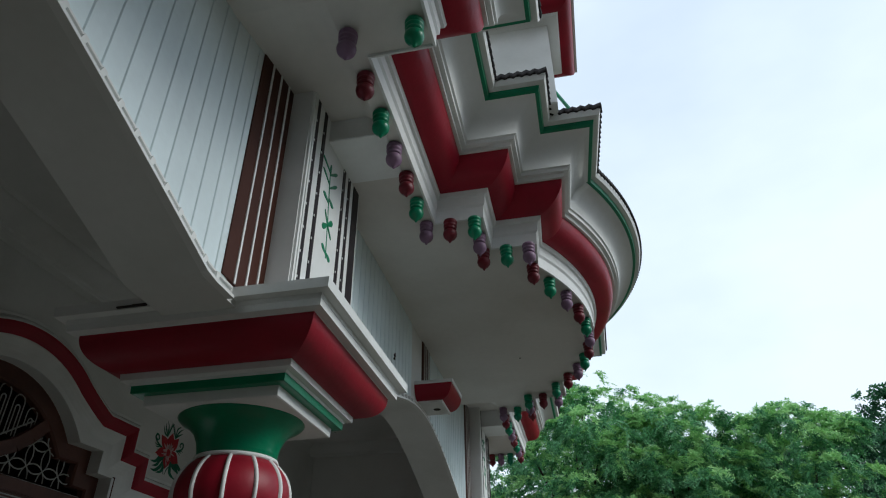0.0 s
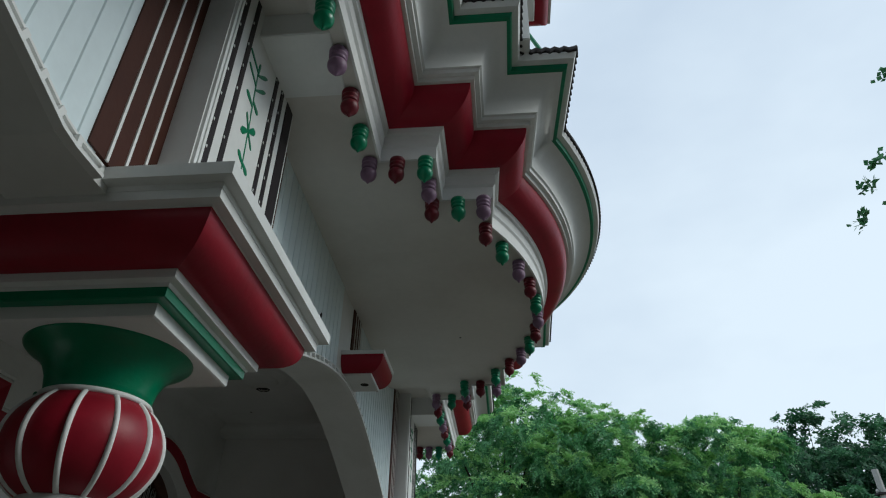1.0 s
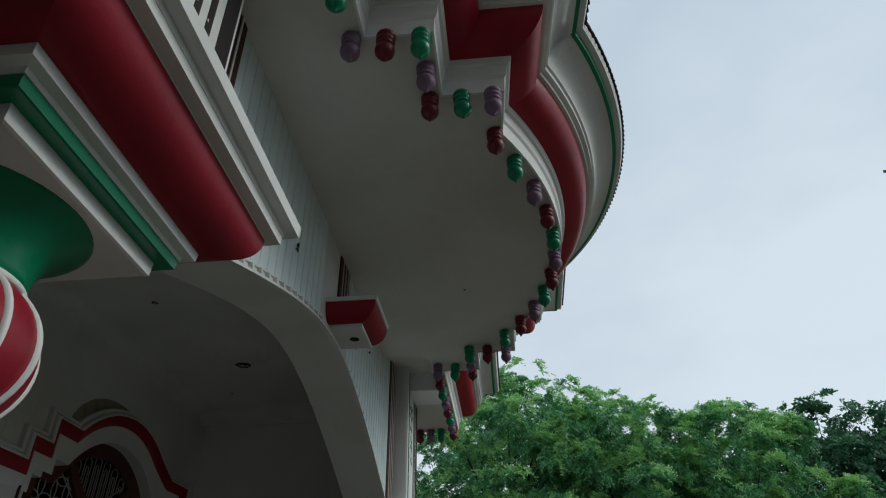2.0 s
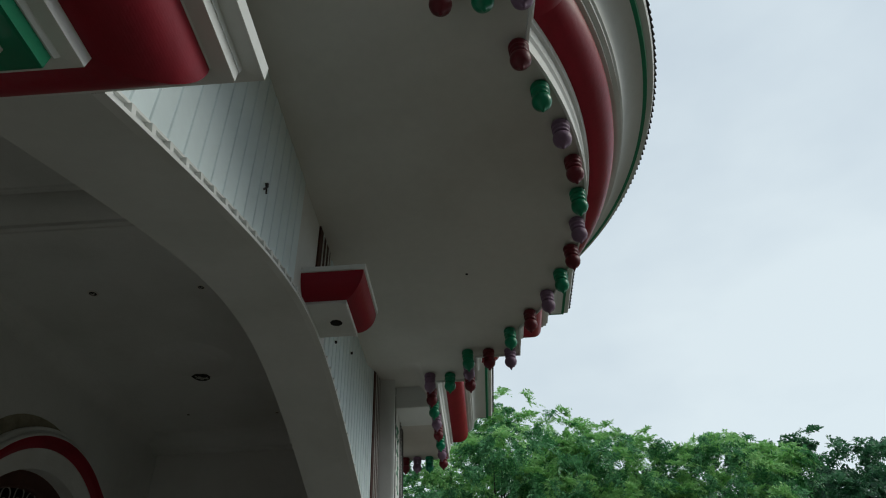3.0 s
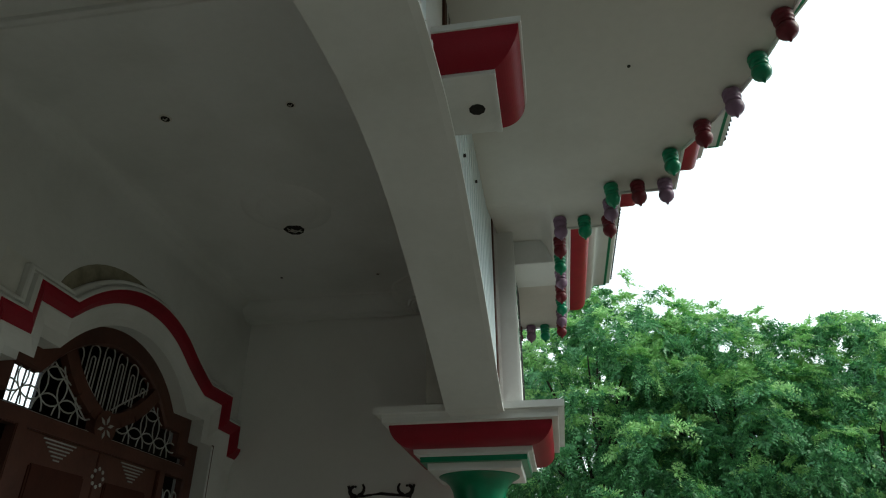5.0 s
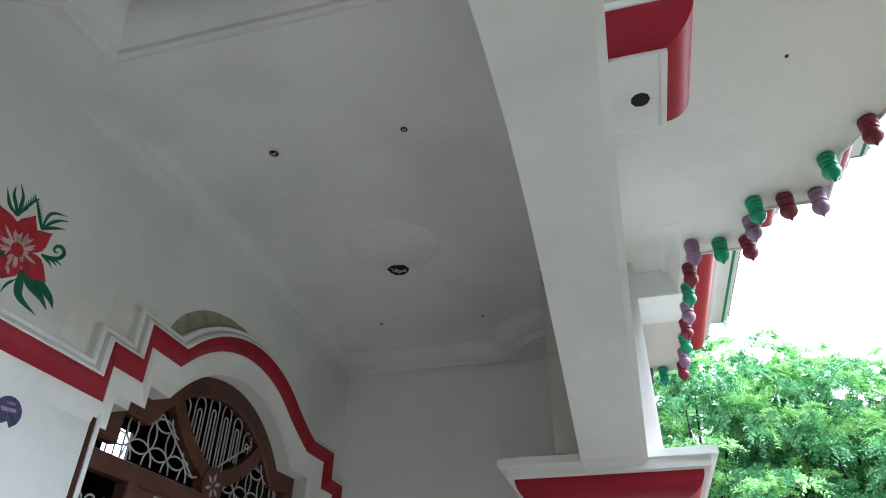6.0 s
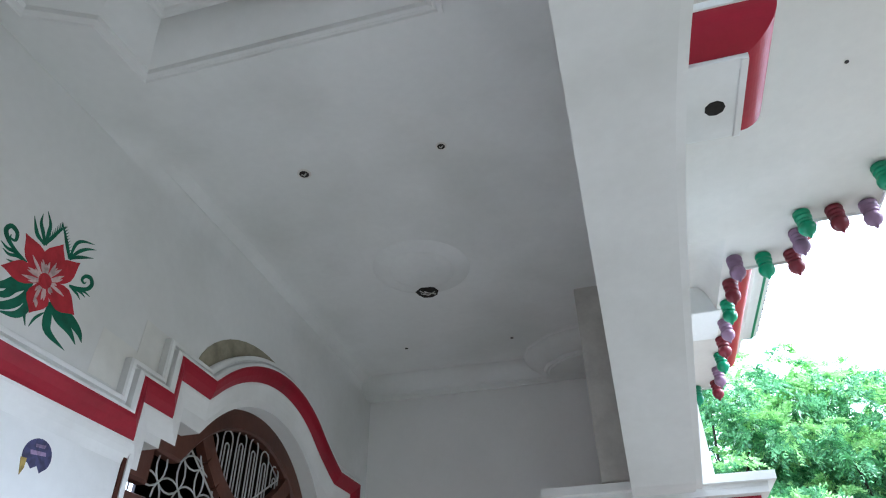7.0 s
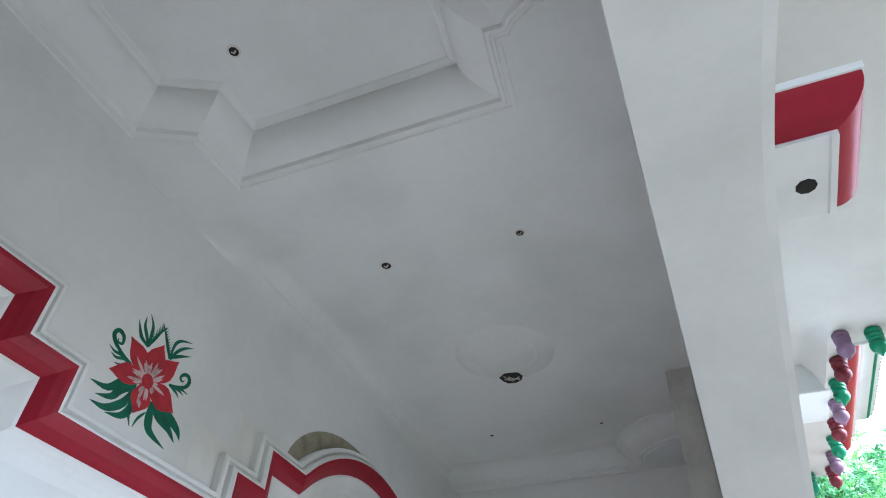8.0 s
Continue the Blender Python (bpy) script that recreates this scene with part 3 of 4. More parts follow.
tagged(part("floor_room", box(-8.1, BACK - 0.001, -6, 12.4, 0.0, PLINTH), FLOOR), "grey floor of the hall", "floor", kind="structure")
tagged(part("wall_end", box(BACK - 0.2, -1.5, 7.95, 8.15, 0, 4.2), END_WHITE), "white plastered end wall of the porch", "wall", kind="structure")
# the pier has a greyer tone than the walls beside it
tagged(part("pier", box(-1.607, W_IN + 0.002, 6.85, 7.97, CAP_Z, 4.0, bevel=0.006), PLAIN_GREY), "grey pier on the column capital", "pier", kind="structure")


def trim_path(c):
    """The middle line of the door moulding, from left to right; its far shoulder is the wider one."""
    r = (0.69 ** 2 + 0.31 ** 2) / 0.62
    a = math.degrees(math.asin(0.69 / r))
    arc = arc2(c, 3.296 - r, r, r, 90 + a, 90 - a, 30)
    far = [(y + 0.14 * max(0, (y - c - 0.5) / 0.19) ** 2, z) for y, z in arc[1:-1]]
    return [(c - 1.148, 2.645), (c - 1.148, 2.811), (c - 0.948, 2.811), (c - 0.948, 2.995), (c - 0.69, 2.992), *far, (c + 0.83, 2.99), (c + 1.136, 2.995), (c + 1.136, 2.811), (c + 1.336, 2.811), (c + 1.336, 2.645)]


line = [(-4.98, 2.645)]
for c in sorted(DOORS):
    line += trim_path(c)
line.append((7.945, 2.645))
frieze = thing("door_moulding", "white and red stepped moulding round the doorways", "moulding", kind="structure")
part("outer_band", wall_strip(line, [(-0.108, 0.0), (-0.107, 0.034), (-0.1, 0.042), (-0.084, 0.044), (-0.08, 0.03), (-0.07, 0.03), (-0.066, 0.056), (-0.054, 0.067), (-0.046, 0.068)], BACK), TRIM, frieze)
part("red_band", wall_strip(line, [(-0.046, 0.068), (-0.03, 0.066), (0.0, 0.054), (0.022, 0.038), (0.034, 0.026)], BACK), RED, frieze, "red painted band")
part("inner_band", wall_strip(line, [(0.034, 0.026), (0.046, 0.026), (0.05, 0.024), (0.066, 0.016), (0.088, 0.008), (0.108, 0.004), (0.125, 0.0)], BACK), TRIM, frieze)

# ceiling with coved trays
def tray(y0, y1):
    """Plan of a tray, with its far corner cut round the pier."""
    curve = [(-1.83, y1), (-1.80, y1 - 0.28)] + [(-1.56 - 0.2 * math.cos(radians(a)), y1 - 0.26 - 0.1 * math.sin(radians(a))) for a in (10, 35, 60, 85)] + [(-1.475, y1 - 0.38)]
    return [(-3.31, y0), (-3.31, y1 - 0.4), (-3.09, y1 - 0.29), (-3.07, y1 - 0.008)] + curve + [(-1.475, y0)]


TRAY = tray(-0.6, 4.605)
BEAD = [(0.0, RIM + 0.01), (0.0, RIM - 0.012), (0.018, RIM - 0.012), (0.024, RIM - 0.005), (0.032, RIM - 0.004), (0.036, RIM - 0.008), (0.05, RIM - 0.004), (0.058, RIM + 0.014)]
BEAD2 = [(0.18, CEIL - 0.014), (0.185, CEIL - 0.015), (0.2, CEIL - 0.012), (0.206, CEIL - 0.008), (0.216, CEIL - 0.006), (0.224, CEIL + 0.001)]
COVE = [(0, RIM)] + [(0.055 + 0.135 * math.sin(radians(a)), RIM + 0.012 + (CEIL - RIM - 0.02) * (1 - math.cos(radians(a)))) for a in range(0, 91, 5)] + [(0.2, CEIL)]
plan = fill([(BACK, -4.99), (W_IN, -4.99), (W_IN, 4.66), (BACK, 4.66)], [TRAY], RIM)
sweep(TRAY, COVE, True, plan)
fill(offset_line(TRAY, 0.2, True), [], CEIL, plan)
sweep(TRAY, BEAD, False, plan)
sweep(TRAY, BEAD2, False, plan)
# far bay: rises in one long soft slope, coved softly along the door wall
NX, NY = 44, 60
ease = lambda f: (lambda q: q * q * (3 - 2 * q))(min(1, max(0, f)))
grid = []
for i in range(NX + 1):
    x = BACK + (W_IN - BACK) * (i / NX) ** 2.0
    row = []
    for j in range(NY + 1):
        y = 4.66 + 3.3 * j / NY
        q = min(1, (x - BACK) / 0.14)
        rise = ease((y - 4.66) / 0.6)
        row.append(plan.verts.new((x, y, RIM + (CEIL - RIM) * rise - 0.14 * rise * (1 - math.sqrt(max(0, 1 - (1 - q) ** 2))))))
    grid.append(row)
for i in range(NX):
    for j in range(NY):
        plan.faces.new((grid[i][j], grid[i + 1][j], grid[i + 1][j + 1], grid[i][j + 1])).smooth = True
FAR = [(BACK - 0.02, 7.87), (-1.875, 7.93), (-1.885, 7.76), (-1.86, 7.69), (-1.808, 7.64), (-1.74, 7.58), (-1.66, 7.55), (-1.6, 7.545)]
sweep(FAR, COVE, False, plan)
sweep(FAR, [(0.0, RIM - 0.012), (0.02, RIM - 0.012), (0.03, RIM - 0.004), (0.045, RIM - 0.006), (0.06, RIM + 0.014)], False, plan)
# low ridge where the ceiling meets the door wall
sweep([(BACK + 0.06, 4.72), (BACK + 0.06, 7.86)], [(-0.03, CEIL - 0.055), (-0.022, CEIL - 0.062), (0.0, CEIL - 0.045), (0.014, CEIL - 0.03), (0.03, CEIL - 0.008)], False, plan)
fill([*FAR, (W_IN, FAR[-1][1]), (W_IN, 7.97), (BACK - 0.02, 7.97)], [], RIM - 0.001, plan)
tagged(part("ceiling", plan, WHITE), "white plaster ceiling with coved and beaded trays", "ceiling", kind="structure")


# ---- doors in the back wall ----
def bar_shape(a, b, w, bm, x, thick):
    d = (Vector(b) - Vector(a)).normalized()
    q = Vector((-d.y, d.x)) * w / 2
    return plate([tuple(Vector(a) - q), tuple(Vector(b) - q), tuple(Vector(b) + q), tuple(Vector(a) + q)], x, thick, bm)


def inside(y, z):
    """Whether a place lies in the light of a door of axis 0."""
    ay = abs(y)
    top = 2.565 if ay > 0.84 else 2.72 if ay > 0.58 else 2.284 + math.sqrt(max(0.0, 0.7066 - y * y)) - 0.085
    return ay < 1.0 and z < top


def door():
    t = thing("door", "brown wooden double door with arched fanlight and white iron grille", "door", group="arched porch doors")
    X = -0.16
    path = [(y, z) for y, z in opening(0.0)]
    part("frame", wall_strip(path, [(-0.02, 0.0), (-0.02, 0.06), (0.1, 0.06), (0.112, 0.045), (0.112, 0.0)], X), WOOD, t, "brown wooden frame")
    hub = (-0.02, 2.56)
    b = bmesh.new()
    for a, ln in ((144, 0.56), (33, 0.56)):
        d = Vector((math.cos(radians(a)), math.sin(radians(a))))
        q = Vector((-d.y, d.x)) * (0.05 if a > 90 else -0.05)
        pts = [Vector(hub) + d * ln * f + q * math.sin(math.pi * f) for f in (0, 0.25, 0.5, 0.75, 1)]
        for p0, p1 in zip(pts, pts[1:]):
            bar_shape(p0, p1, 0.09, b, X + 0.004, 0.05)
    part("rib", b, WOOD, t)
    part("transom", box(X, X + 0.065, -1.0, 1.0, 2.39, 2.475, bevel=0.006), WOOD, t)
    boss = part("hub", plate(arc2(hub[0], hub[1] - 0.03, 0.1, 0.1, 0, 360, 24)[:-1], X, 0.062), WOOD, t, "round brown wooden boss")
    b = bmesh.new()
    for k in range(6):
        a = radians(60 * k + 20)
        d = Vector((math.cos(a), math.sin(a)))
        q, o = Vector((-d.y, d.x)), Vector((hub[0], hub[1] - 0.03))
        plate([tuple(o + d * 0.016), tuple(o + d * 0.045 + q * 0.011), tuple(o + d * 0.075), tuple(o + d * 0.045 - q * 0.011)], X + 0.062, 0.003, b)
    part("rosette", b, IRON, boss, "pale carved rosette")
    g = bmesh.new()
    gx = X + 0.02
    def hairpin(y, w, z0, z1):
        tube([(gx, y - w, z0), (gx, y - w, z1 - w)] + [(gx, y - w * math.cos(radians(a)), z1 - w + w * math.sin(radians(a))) for a in (30, 60, 90, 120, 150)] + [(gx, y + w, z1 - w), (gx, y + w, z0)], 0.0052, g, 4)
    # arched hairpins between the ribs
    for i in range(8):
        y = -0.49 + 0.135 * i
        z1 = 2.48
        while inside(y, z1 + 0.02) and inside(y + 0.04, z1 + 0.02) and inside(y - 0.04, z1 + 0.02):
            z1 += 0.01
        z0 = 2.58 + abs(y + 0.02) * 0.68
        if z1 - z0 > 0.12:
            hairpin(y, 0.045, z0, z1)
            hairpin(y, 0.018, z0, z1 - 0.07)
    # interlaced rings at both sides
    for sy in (-1, 1):
        for i in range(6):
            for j in range(4):
                cy, cz, r = sy * (0.18 + 0.15 * i), 2.5 + 0.15 * j, 0.108
                run = []
                for a in range(0, 361, 20):
                    y, z = cy + r * math.cos(radians(a)), cz + r * math.sin(radians(a))
                    ok = inside(y, z) and z > 2.475 and z - 2.56 < abs(y + 0.02) * 0.66
                    if ok:
                        run.append((gx + 0.004 * ((i + j) % 2), y, z))
                    if (not ok or a == 360) and run:
                        if len(run) > 2:
                            tube(run, 0.0052, g, 4)
                        run = []
        for i in range(4):
            hairpin(sy * (0.76 + 0.085 * i), 0.034, 1.35, 2.3)
            hairpin(sy * (0.76 + 0.085 * i), 0.012, 1.35, 2.2)
    # a thin border follows the arch and the ribs
    crown = [(gx, -0.5 + 0.05 * i, 2.284 + math.sqrt(0.7066 - (-0.5 + 0.05 * i) ** 2) - 0.104) for i in range(21)]
    tube([p for p in crown if p[2] - 2.61 > abs(p[1] + 0.02) * 0.68], 0.006, g, 4)
    for s0 in (-1, 1):
        tube([(gx, -0.02 + s0 * (0.07 + 0.05 * i), 2.61 + 0.68 * (0.07 + 0.05 * i)) for i in range(7)], 0.006, g, 4)
        tube([(gx, -0.02 + s0 * (0.14 + 0.05 * i), 2.5 + 0.68 * (0.06 + 0.05 * i)) for i in range(8)], 0.006, g, 4)
        tube([(gx, s0 * 0.1, 2.485), (gx, s0 * 0.5, 2.485), (gx, s0 * 0.98, 2.485)], 0.006, g, 4)
    tagged(part("grille", g, IRON, t, "white painted wrought iron grille"), kind="stuff")
    for s0 in (-1, 1):
        y0, y1 = sorted((s0 * 0.004, s0 * 0.62))
        leaf = part("door_leaf", box(X + 0.005, X + 0.05, y0, y1, PLINTH + 0.01, 2.39, bevel=0.004), WOOD, t, "brown wooden door leaf")
        p0, p1 = sorted((s0 * 0.625, s0 * 0.7))
        part("post", box(X, X + 0.07, p0, p1, PLINTH + 0.01, 2.4, bevel=0.005), WOOD, t)
        p0, p1 = sorted((s0 * 0.7, s0 * 1.0))
        part("side_panel", box(X + 0.01, X + 0.045, p0, p1, PLINTH + 0.01, 1.35, bevel=0.005), WOOD, t)
        part("panel", box(X + 0.045, X + 0.062, y0 + 0.09, y1 - 0.09, 1.3, 2.235, bevel=0.012), BROWN, leaf, "red-brown raised panel")
        tri = bmesh.new()
        mid = s0 * 0.345
        for k in range(6):
            w = 0.13 - 0.021 * k
            plate([(mid - w, 2.375 - 0.019 * k), (mid + w, 2.375 - 0.019 * k), (mid + w, 2.368 - 0.019 * k), (mid - w, 2.368 - 0.019 * k)], X + 0.0505, 0.005, tri)
        part("carving", tri, IRON, leaf, "white triangular carving")
    return t


d0 = door()
b = bmesh.new()
for k in range(8):
    a = radians(45 * k)
    plate([(0.03 + 0.05 * math.cos(a) + 0.012 * math.cos(radians(q)), 2.25 + 0.05 * math.sin(a) + 0.012 * math.sin(radians(q))) for q in range(0, 360, 60)], -0.1098, 0.004, b)
part("dot_carving", b, IRON, d0, "ring of pale carved dots")
d0.location = (BACK, DOORS[1], 0)
for c in (DOORS[0], DOORS[2]):
    copy_thing(d0, Matrix.Translation((BACK, c, 0)))
win = thing("room_window", "small high window with thin bars, bright sky behind", "window", (-8.0, 10.64, 4.0), "structure")
part("window_frame", box(-0.02, 0.03, -0.3, -0.26, -0.04, 0.6), BLACK, win)
part("window_frame", box(-0.02, 0.03, 0.26, 0.3, -0.04, 0.6), BLACK, win)
for k in range(3):
    part("bar", box(-0.01, 0.01, -0.15 + 0.15 * k - 0.008, -0.15 + 0.15 * k + 0.008, 0, 0.56), BLACK, win)

# dark brown line down each side of a doorway, beside a narrow white fillet
for c in DOORS:
    for s0 in (-1, 1):
        y0, y1 = sorted((c + s0 * 1.098, c + s0 * 1.12))
        tagged(part("trim_jamb", box(BACK - 0.004, BACK + 0.006, y0, y1, PLINTH, 2.655), BROWN), "thin dark brown line beside the doorway", "trim", kind="structure")
        y0, y1 = sorted((c + s0 * 1.072, c + s0 * 1.098))
        tagged(part("trim_fillet", box(BACK - 0.004, BACK + 0.012, y0, y1, PLINTH, 2.643), TRIM), "narrow white fillet round the doorway", "trim", kind="structure")

# mortar scar over the arch of the moulding
scar = [(6.505 + 0.62 * math.cos(radians(a)) - 0.2, 3.02 + 0.405 * math.sin(radians(a))) for a in range(176, 60, -8)] + [(6.3, 3.28), (6.05, 3.2), (5.84, 3.0)]
tagged(part("mortar_scar", plate(scar, BACK - 0.002, 0.006), SCAR, None), "bare sandy mortar patch above the door moulding", "patch", kind="structure")


# ---- painted flower on the wall ----
PETAL_RED = mat("red_wall_paint", (0.52, 0.026, 0.042), 0.5, vary=0.15, scale=20, grain=70)
LEAF_PAINT = mat("dark_green_wall_paint", (0.002, 0.15, 0.082), 0.5, vary=0.2, scale=25, grain=70)
PETAL_WHITE = mat("white_brush_strokes", (0.74, 0.55, 0.54), 0.6, vary=0.25, scale=30, grain=90)


def flower(y, z):
    t = thing("painted_flower", "red six-petalled flower with green leaves painted on the wall", "wall painting", (BACK, y, z))

    def stroke(pts, w, bm, h, blunt=0.15):
        """A brush stroke through the points, thick before its middle and tapering to its end."""
        p = [Vector(q) for q in pts]
        p = [p[0] * 2 - p[1]] + p + [p[-1] * 2 - p[-2]]
        line = []
        for k in range(1, len(p) - 2):
            for f in range(4):
                u = f / 4
                line.append(0.5 * (2 * p[k] + (p[k + 1] - p[k - 1]) * u + (2 * p[k - 1] - 5 * p[k] + 4 * p[k + 1] - p[k + 2]) * u * u + (3 * p[k] - p[k - 1] - 3 * p[k + 1] + p[k + 2]) * u ** 3))
        line.append(p[-2])
        n = len(line) - 1
        rim = []
        for k, o in enumerate(line):
            d = (line[min(k + 1, n)] - line[max(k - 1, 0)]).normalized()
            f = k / n
            ww = w * max(blunt * (1 - f), math.sin(math.pi * f ** 0.75)) + 0.0007
            rim.append((o + Vector((-d.y, d.x)) * ww, o - Vector((-d.y, d.x)) * ww))
        for k in range(n):
            (a, b2), (c, d2) = rim[k], rim[k + 1]
            plate([tuple(a), tuple(c), tuple(d2), tuple(b2)], 0, h, bm)

    tips = ((-0.14, 0.125), (0.007, 0.18), (0.123, 0.154), (0.178, -0.04), (0.0, -0.142), (-0.185, -0.036))
    b = bmesh.new()
    for i, tip in enumerate(tips):
        d = Vector(tip)
        r, d = d.length, d.normalized()
        q = Vector((-d.y, d.x))
        w = (0.046, 0.052, 0.046, 0.053, 0.051, 0.042)[i]
        side = ((0.0, 0.2), (0.2, 0.55), (0.42, 0.93), (0.58, 1.0), (0.72, 0.8), (0.84, 0.46), (0.93, 0.2), (1.02, 0.0))
        hook = (0.008, -0.008, 0.006, -0.01, -0.01, 0.01)[i]
        plate([tuple(d * r * f + q * (w * k + hook * f ** 4)) for f, k in side] + [tuple(d * r * f - q * (w * k - hook * f ** 4)) for f, k in side[-2::-1]], 0, 0.002 + 0.00012 * i, b)
    part("petals", b, PETAL_RED, t, "red painted petals")
    b = bmesh.new()
    for k, tip in enumerate(tips):
        d = Vector(tip).normalized()
        q = Vector((-d.y, d.x))
        for j, reach in ((-2, 0.07), (-1, 0.088), (1, 0.092), (2, 0.066)):
            reach += 0.016 * math.sin(k * 2.3 + j * 1.9) - (0.02 if k == 3 and j < 0 else 0)
            side = 0.0105 * j + (0.003 if j > 0 else -0.003)
            stroke([d * 0.03 + q * side * 0.5, d * (0.012 + reach * 0.55) + q * side * 0.85, d * reach + q * side], 0.0062 if abs(j) < 2 else 0.0048, b, 0.0032 + 0.00003 * (j + 2), 0.9)
    dab = Vector(tips[4]) * 0.7
    stroke([dab + Vector((-0.008, 0.016)), dab, dab + Vector((0.006, -0.014))], 0.007, b, 0.0033, 0.5)
    part("white_brushwork", b, PETAL_WHITE, t, "white brush strokes")
    part("eye", plate(arc2(0, 0, 0.021, 0.021, 0, 360, 14)[:-1], 0, 0.0038), PETAL_RED, t)
    b = bmesh.new()
    # broad flame-like leaves, each a fan of curved strokes
    fans = (((-0.04, -0.05), 0.017, (((-0.1, -0.055), (-0.158, -0.112), (-0.241, -0.121)), ((-0.1, -0.09), (-0.13, -0.135), (-0.197, -0.158)), ((-0.07, -0.13), (-0.135, -0.182), (-0.209, -0.188)), ((-0.03, -0.13), (-0.06, -0.178), (-0.13, -0.2)))),
            ((0.06, -0.06), 0.02, (((0.15, -0.07), (0.225, -0.1), (0.258, -0.135)), ((0.11, -0.095), (0.18, -0.118), (0.233, -0.156)), ((0.07, -0.125), (0.095, -0.17), (0.193, -0.2)))),
            ((-0.057, 0.13), 0.008, (((-0.1, 0.145), (-0.122, 0.17), (-0.145, 0.206)), ((-0.085, 0.17), (-0.108, 0.2), (-0.115, 0.239)), ((-0.062, 0.18), (-0.07, 0.222), (-0.101, 0.262)))),
            ((0.066, 0.146), 0.007, (((0.07, 0.22), (0.1, 0.255), (0.158, 0.278)), ((0.095, 0.2), (0.13, 0.236), (0.173, 0.261)), ((0.095, 0.172), (0.13, 0.195), (0.174, 0.219)))),
            ((-0.1, 0.02), 0.006, (((-0.155, 0.03), (-0.19, 0.025), (-0.224, 0.035)), ((-0.14, 0.022), (-0.175, 0.008), (-0.205, 0.014)), ((-0.12, 0.012), (-0.145, -0.008), (-0.177, -0.014)))),
            ((0.115, 0.045), 0.005, (((0.14, 0.04), (0.16, 0.034), (0.18, 0.021)), ((0.15, 0.05), (0.175, 0.05), (0.2, 0.043)), ((0.16, 0.056), (0.19, 0.062), (0.221, 0.058)))))
    level = 0.0008
    for root, w, lines in fans:
        for line in lines:
            stroke((root,) + line, w, b, level, 0.8)
            level += 0.00004
    for root, mid, end in (((-0.032, -0.11), (-0.025, -0.16), (-0.005, -0.195)), ((0.047, -0.112), (0.02, -0.15), (0.008, -0.192))):
        stroke((root, mid, end), 0.005, b, level)
        level += 0.00004
    # comb-like fern of two straight stems with fine teeth
    for (ya, za), (yb, zb) in (((-0.057, 0.134), (-0.012, 0.251)), ((0.066, 0.146), (-0.012, 0.251))):
        stroke(((ya, za), ((ya + yb) / 2, (za + zb) / 2), (yb, zb)), 0.007, b, level, 0.8)
        for k in range(10):
            f = 0.15 + 0.09 * k
            oy, oz = ya + (yb - ya) * f, za + (zb - za) * f
            for sd in (-1, 1):
                plate([(oy, oz), (oy + 0.011 * sd, oz + 0.013), (oy + 0.014 * sd, oz + 0.018), (oy + 0.005 * sd, oz - 0.003)], 0, level + 0.00003 * (k + 1), b)
        level += 0.0004
    # curled tendrils
    for line in (((-0.1, 0.02), (-0.165, 0.038), (-0.203, 0.058), (-0.224, 0.085), (-0.21, 0.11), (-0.18, 0.1), (-0.174, 0.07), (-0.195, 0.066), (-0.199, 0.08)),
                 ((0.11, 0.045), (0.16, 0.062), (0.195, 0.08), (0.21, 0.11), (0.195, 0.132), (0.168, 0.126), (0.156, 0.103), (0.172, 0.094), (0.18, 0.105))):
        stroke(line, 0.0085, b, level, 0.5)
        level += 0.0001
    part("leaves", b, LEAF_PAINT, t, "dark green painted leaves and tendrils")
    return t


painted = flower(4.764, 2.998)
painted.scale = (1, 0.955, 0.955)

# round paper sticker on the wall
NAVY = mat("navy_print", (0.06, 0.06, 0.16), 0.5, vary=0.3, scale=40, grain=90)
YELLOW = mat("yellow_print", (0.5, 0.36, 0.08), 0.5, vary=0.3, scale=40, grain=90)
PINK = mat("lilac_print", (0.36, 0.26, 0.42), 0.5, vary=0.3, scale=40, grain=90)
st = thing("sticker", "torn round paper sticker printed in dark blue, lilac and yellow", "sticker", (BACK, 4.99, 2.43))
part("sheet", plate([(0.062 * math.cos(radians(a)), 0.058 * math.sin(radians(a))) for a in range(-30, 215, 15)] + [(-0.03, -0.03), (-0.01, -0.045), (0.012, -0.03), (0.03, -0.05)], 0, 0.0015), NAVY, st)
part("print", plate([(-0.035, 0.012), (0.03, 0.02), (0.035, 0.008), (-0.03, -0.002)], 0, 0.0022), PINK, st)
part("print", plate([(-0.02, 0.036), (0.022, 0.042), (0.02, 0.03), (-0.018, 0.026)], 0, 0.0022), PINK, st)
part("corner", plate([(-0.062, -0.02), (-0.038, -0.018), (-0.036, -0.05), (-0.046, -0.075), (-0.055, -0.045)], 0, 0.0022), YELLOW, st)

# ---- fittings in the ceiling ----
def ceiling_hole(x, y, r, z=CEIL, kind="ceiling_socket", label="empty dark lamp hole cut in the ceiling"):
    t = thing(kind, label, "lamp hole", (x, y, z))
    b = lathe([(r * 0.55, -0.001), (r, -0.0015), (r, 0.01)], 9)
    for v in b.verts:
        v.co.x *= 1 + 0.14 * math.sin(v.co.y * 300 + x * 9)
    part("hole", b, DARK, t)
    if 0.013 < r < 0.05:
        part("torn_rim", lathe([(r * 0.9, -0.004), (r * 1.25, -0.003), (r * 1.3, 0.002)], 9, cap=False), SOFT, t)
    if 0.02 < r < 0.05:
        part("wire_end", tube([(-r * 0.5, 0, -0.002), (-r * 0.1, r * 0.25, -0.007), (r * 0.45, -r * 0.1, -0.003)], r * 0.16, bmesh.new(), 5), PLAIN_GREY, t)
    return t


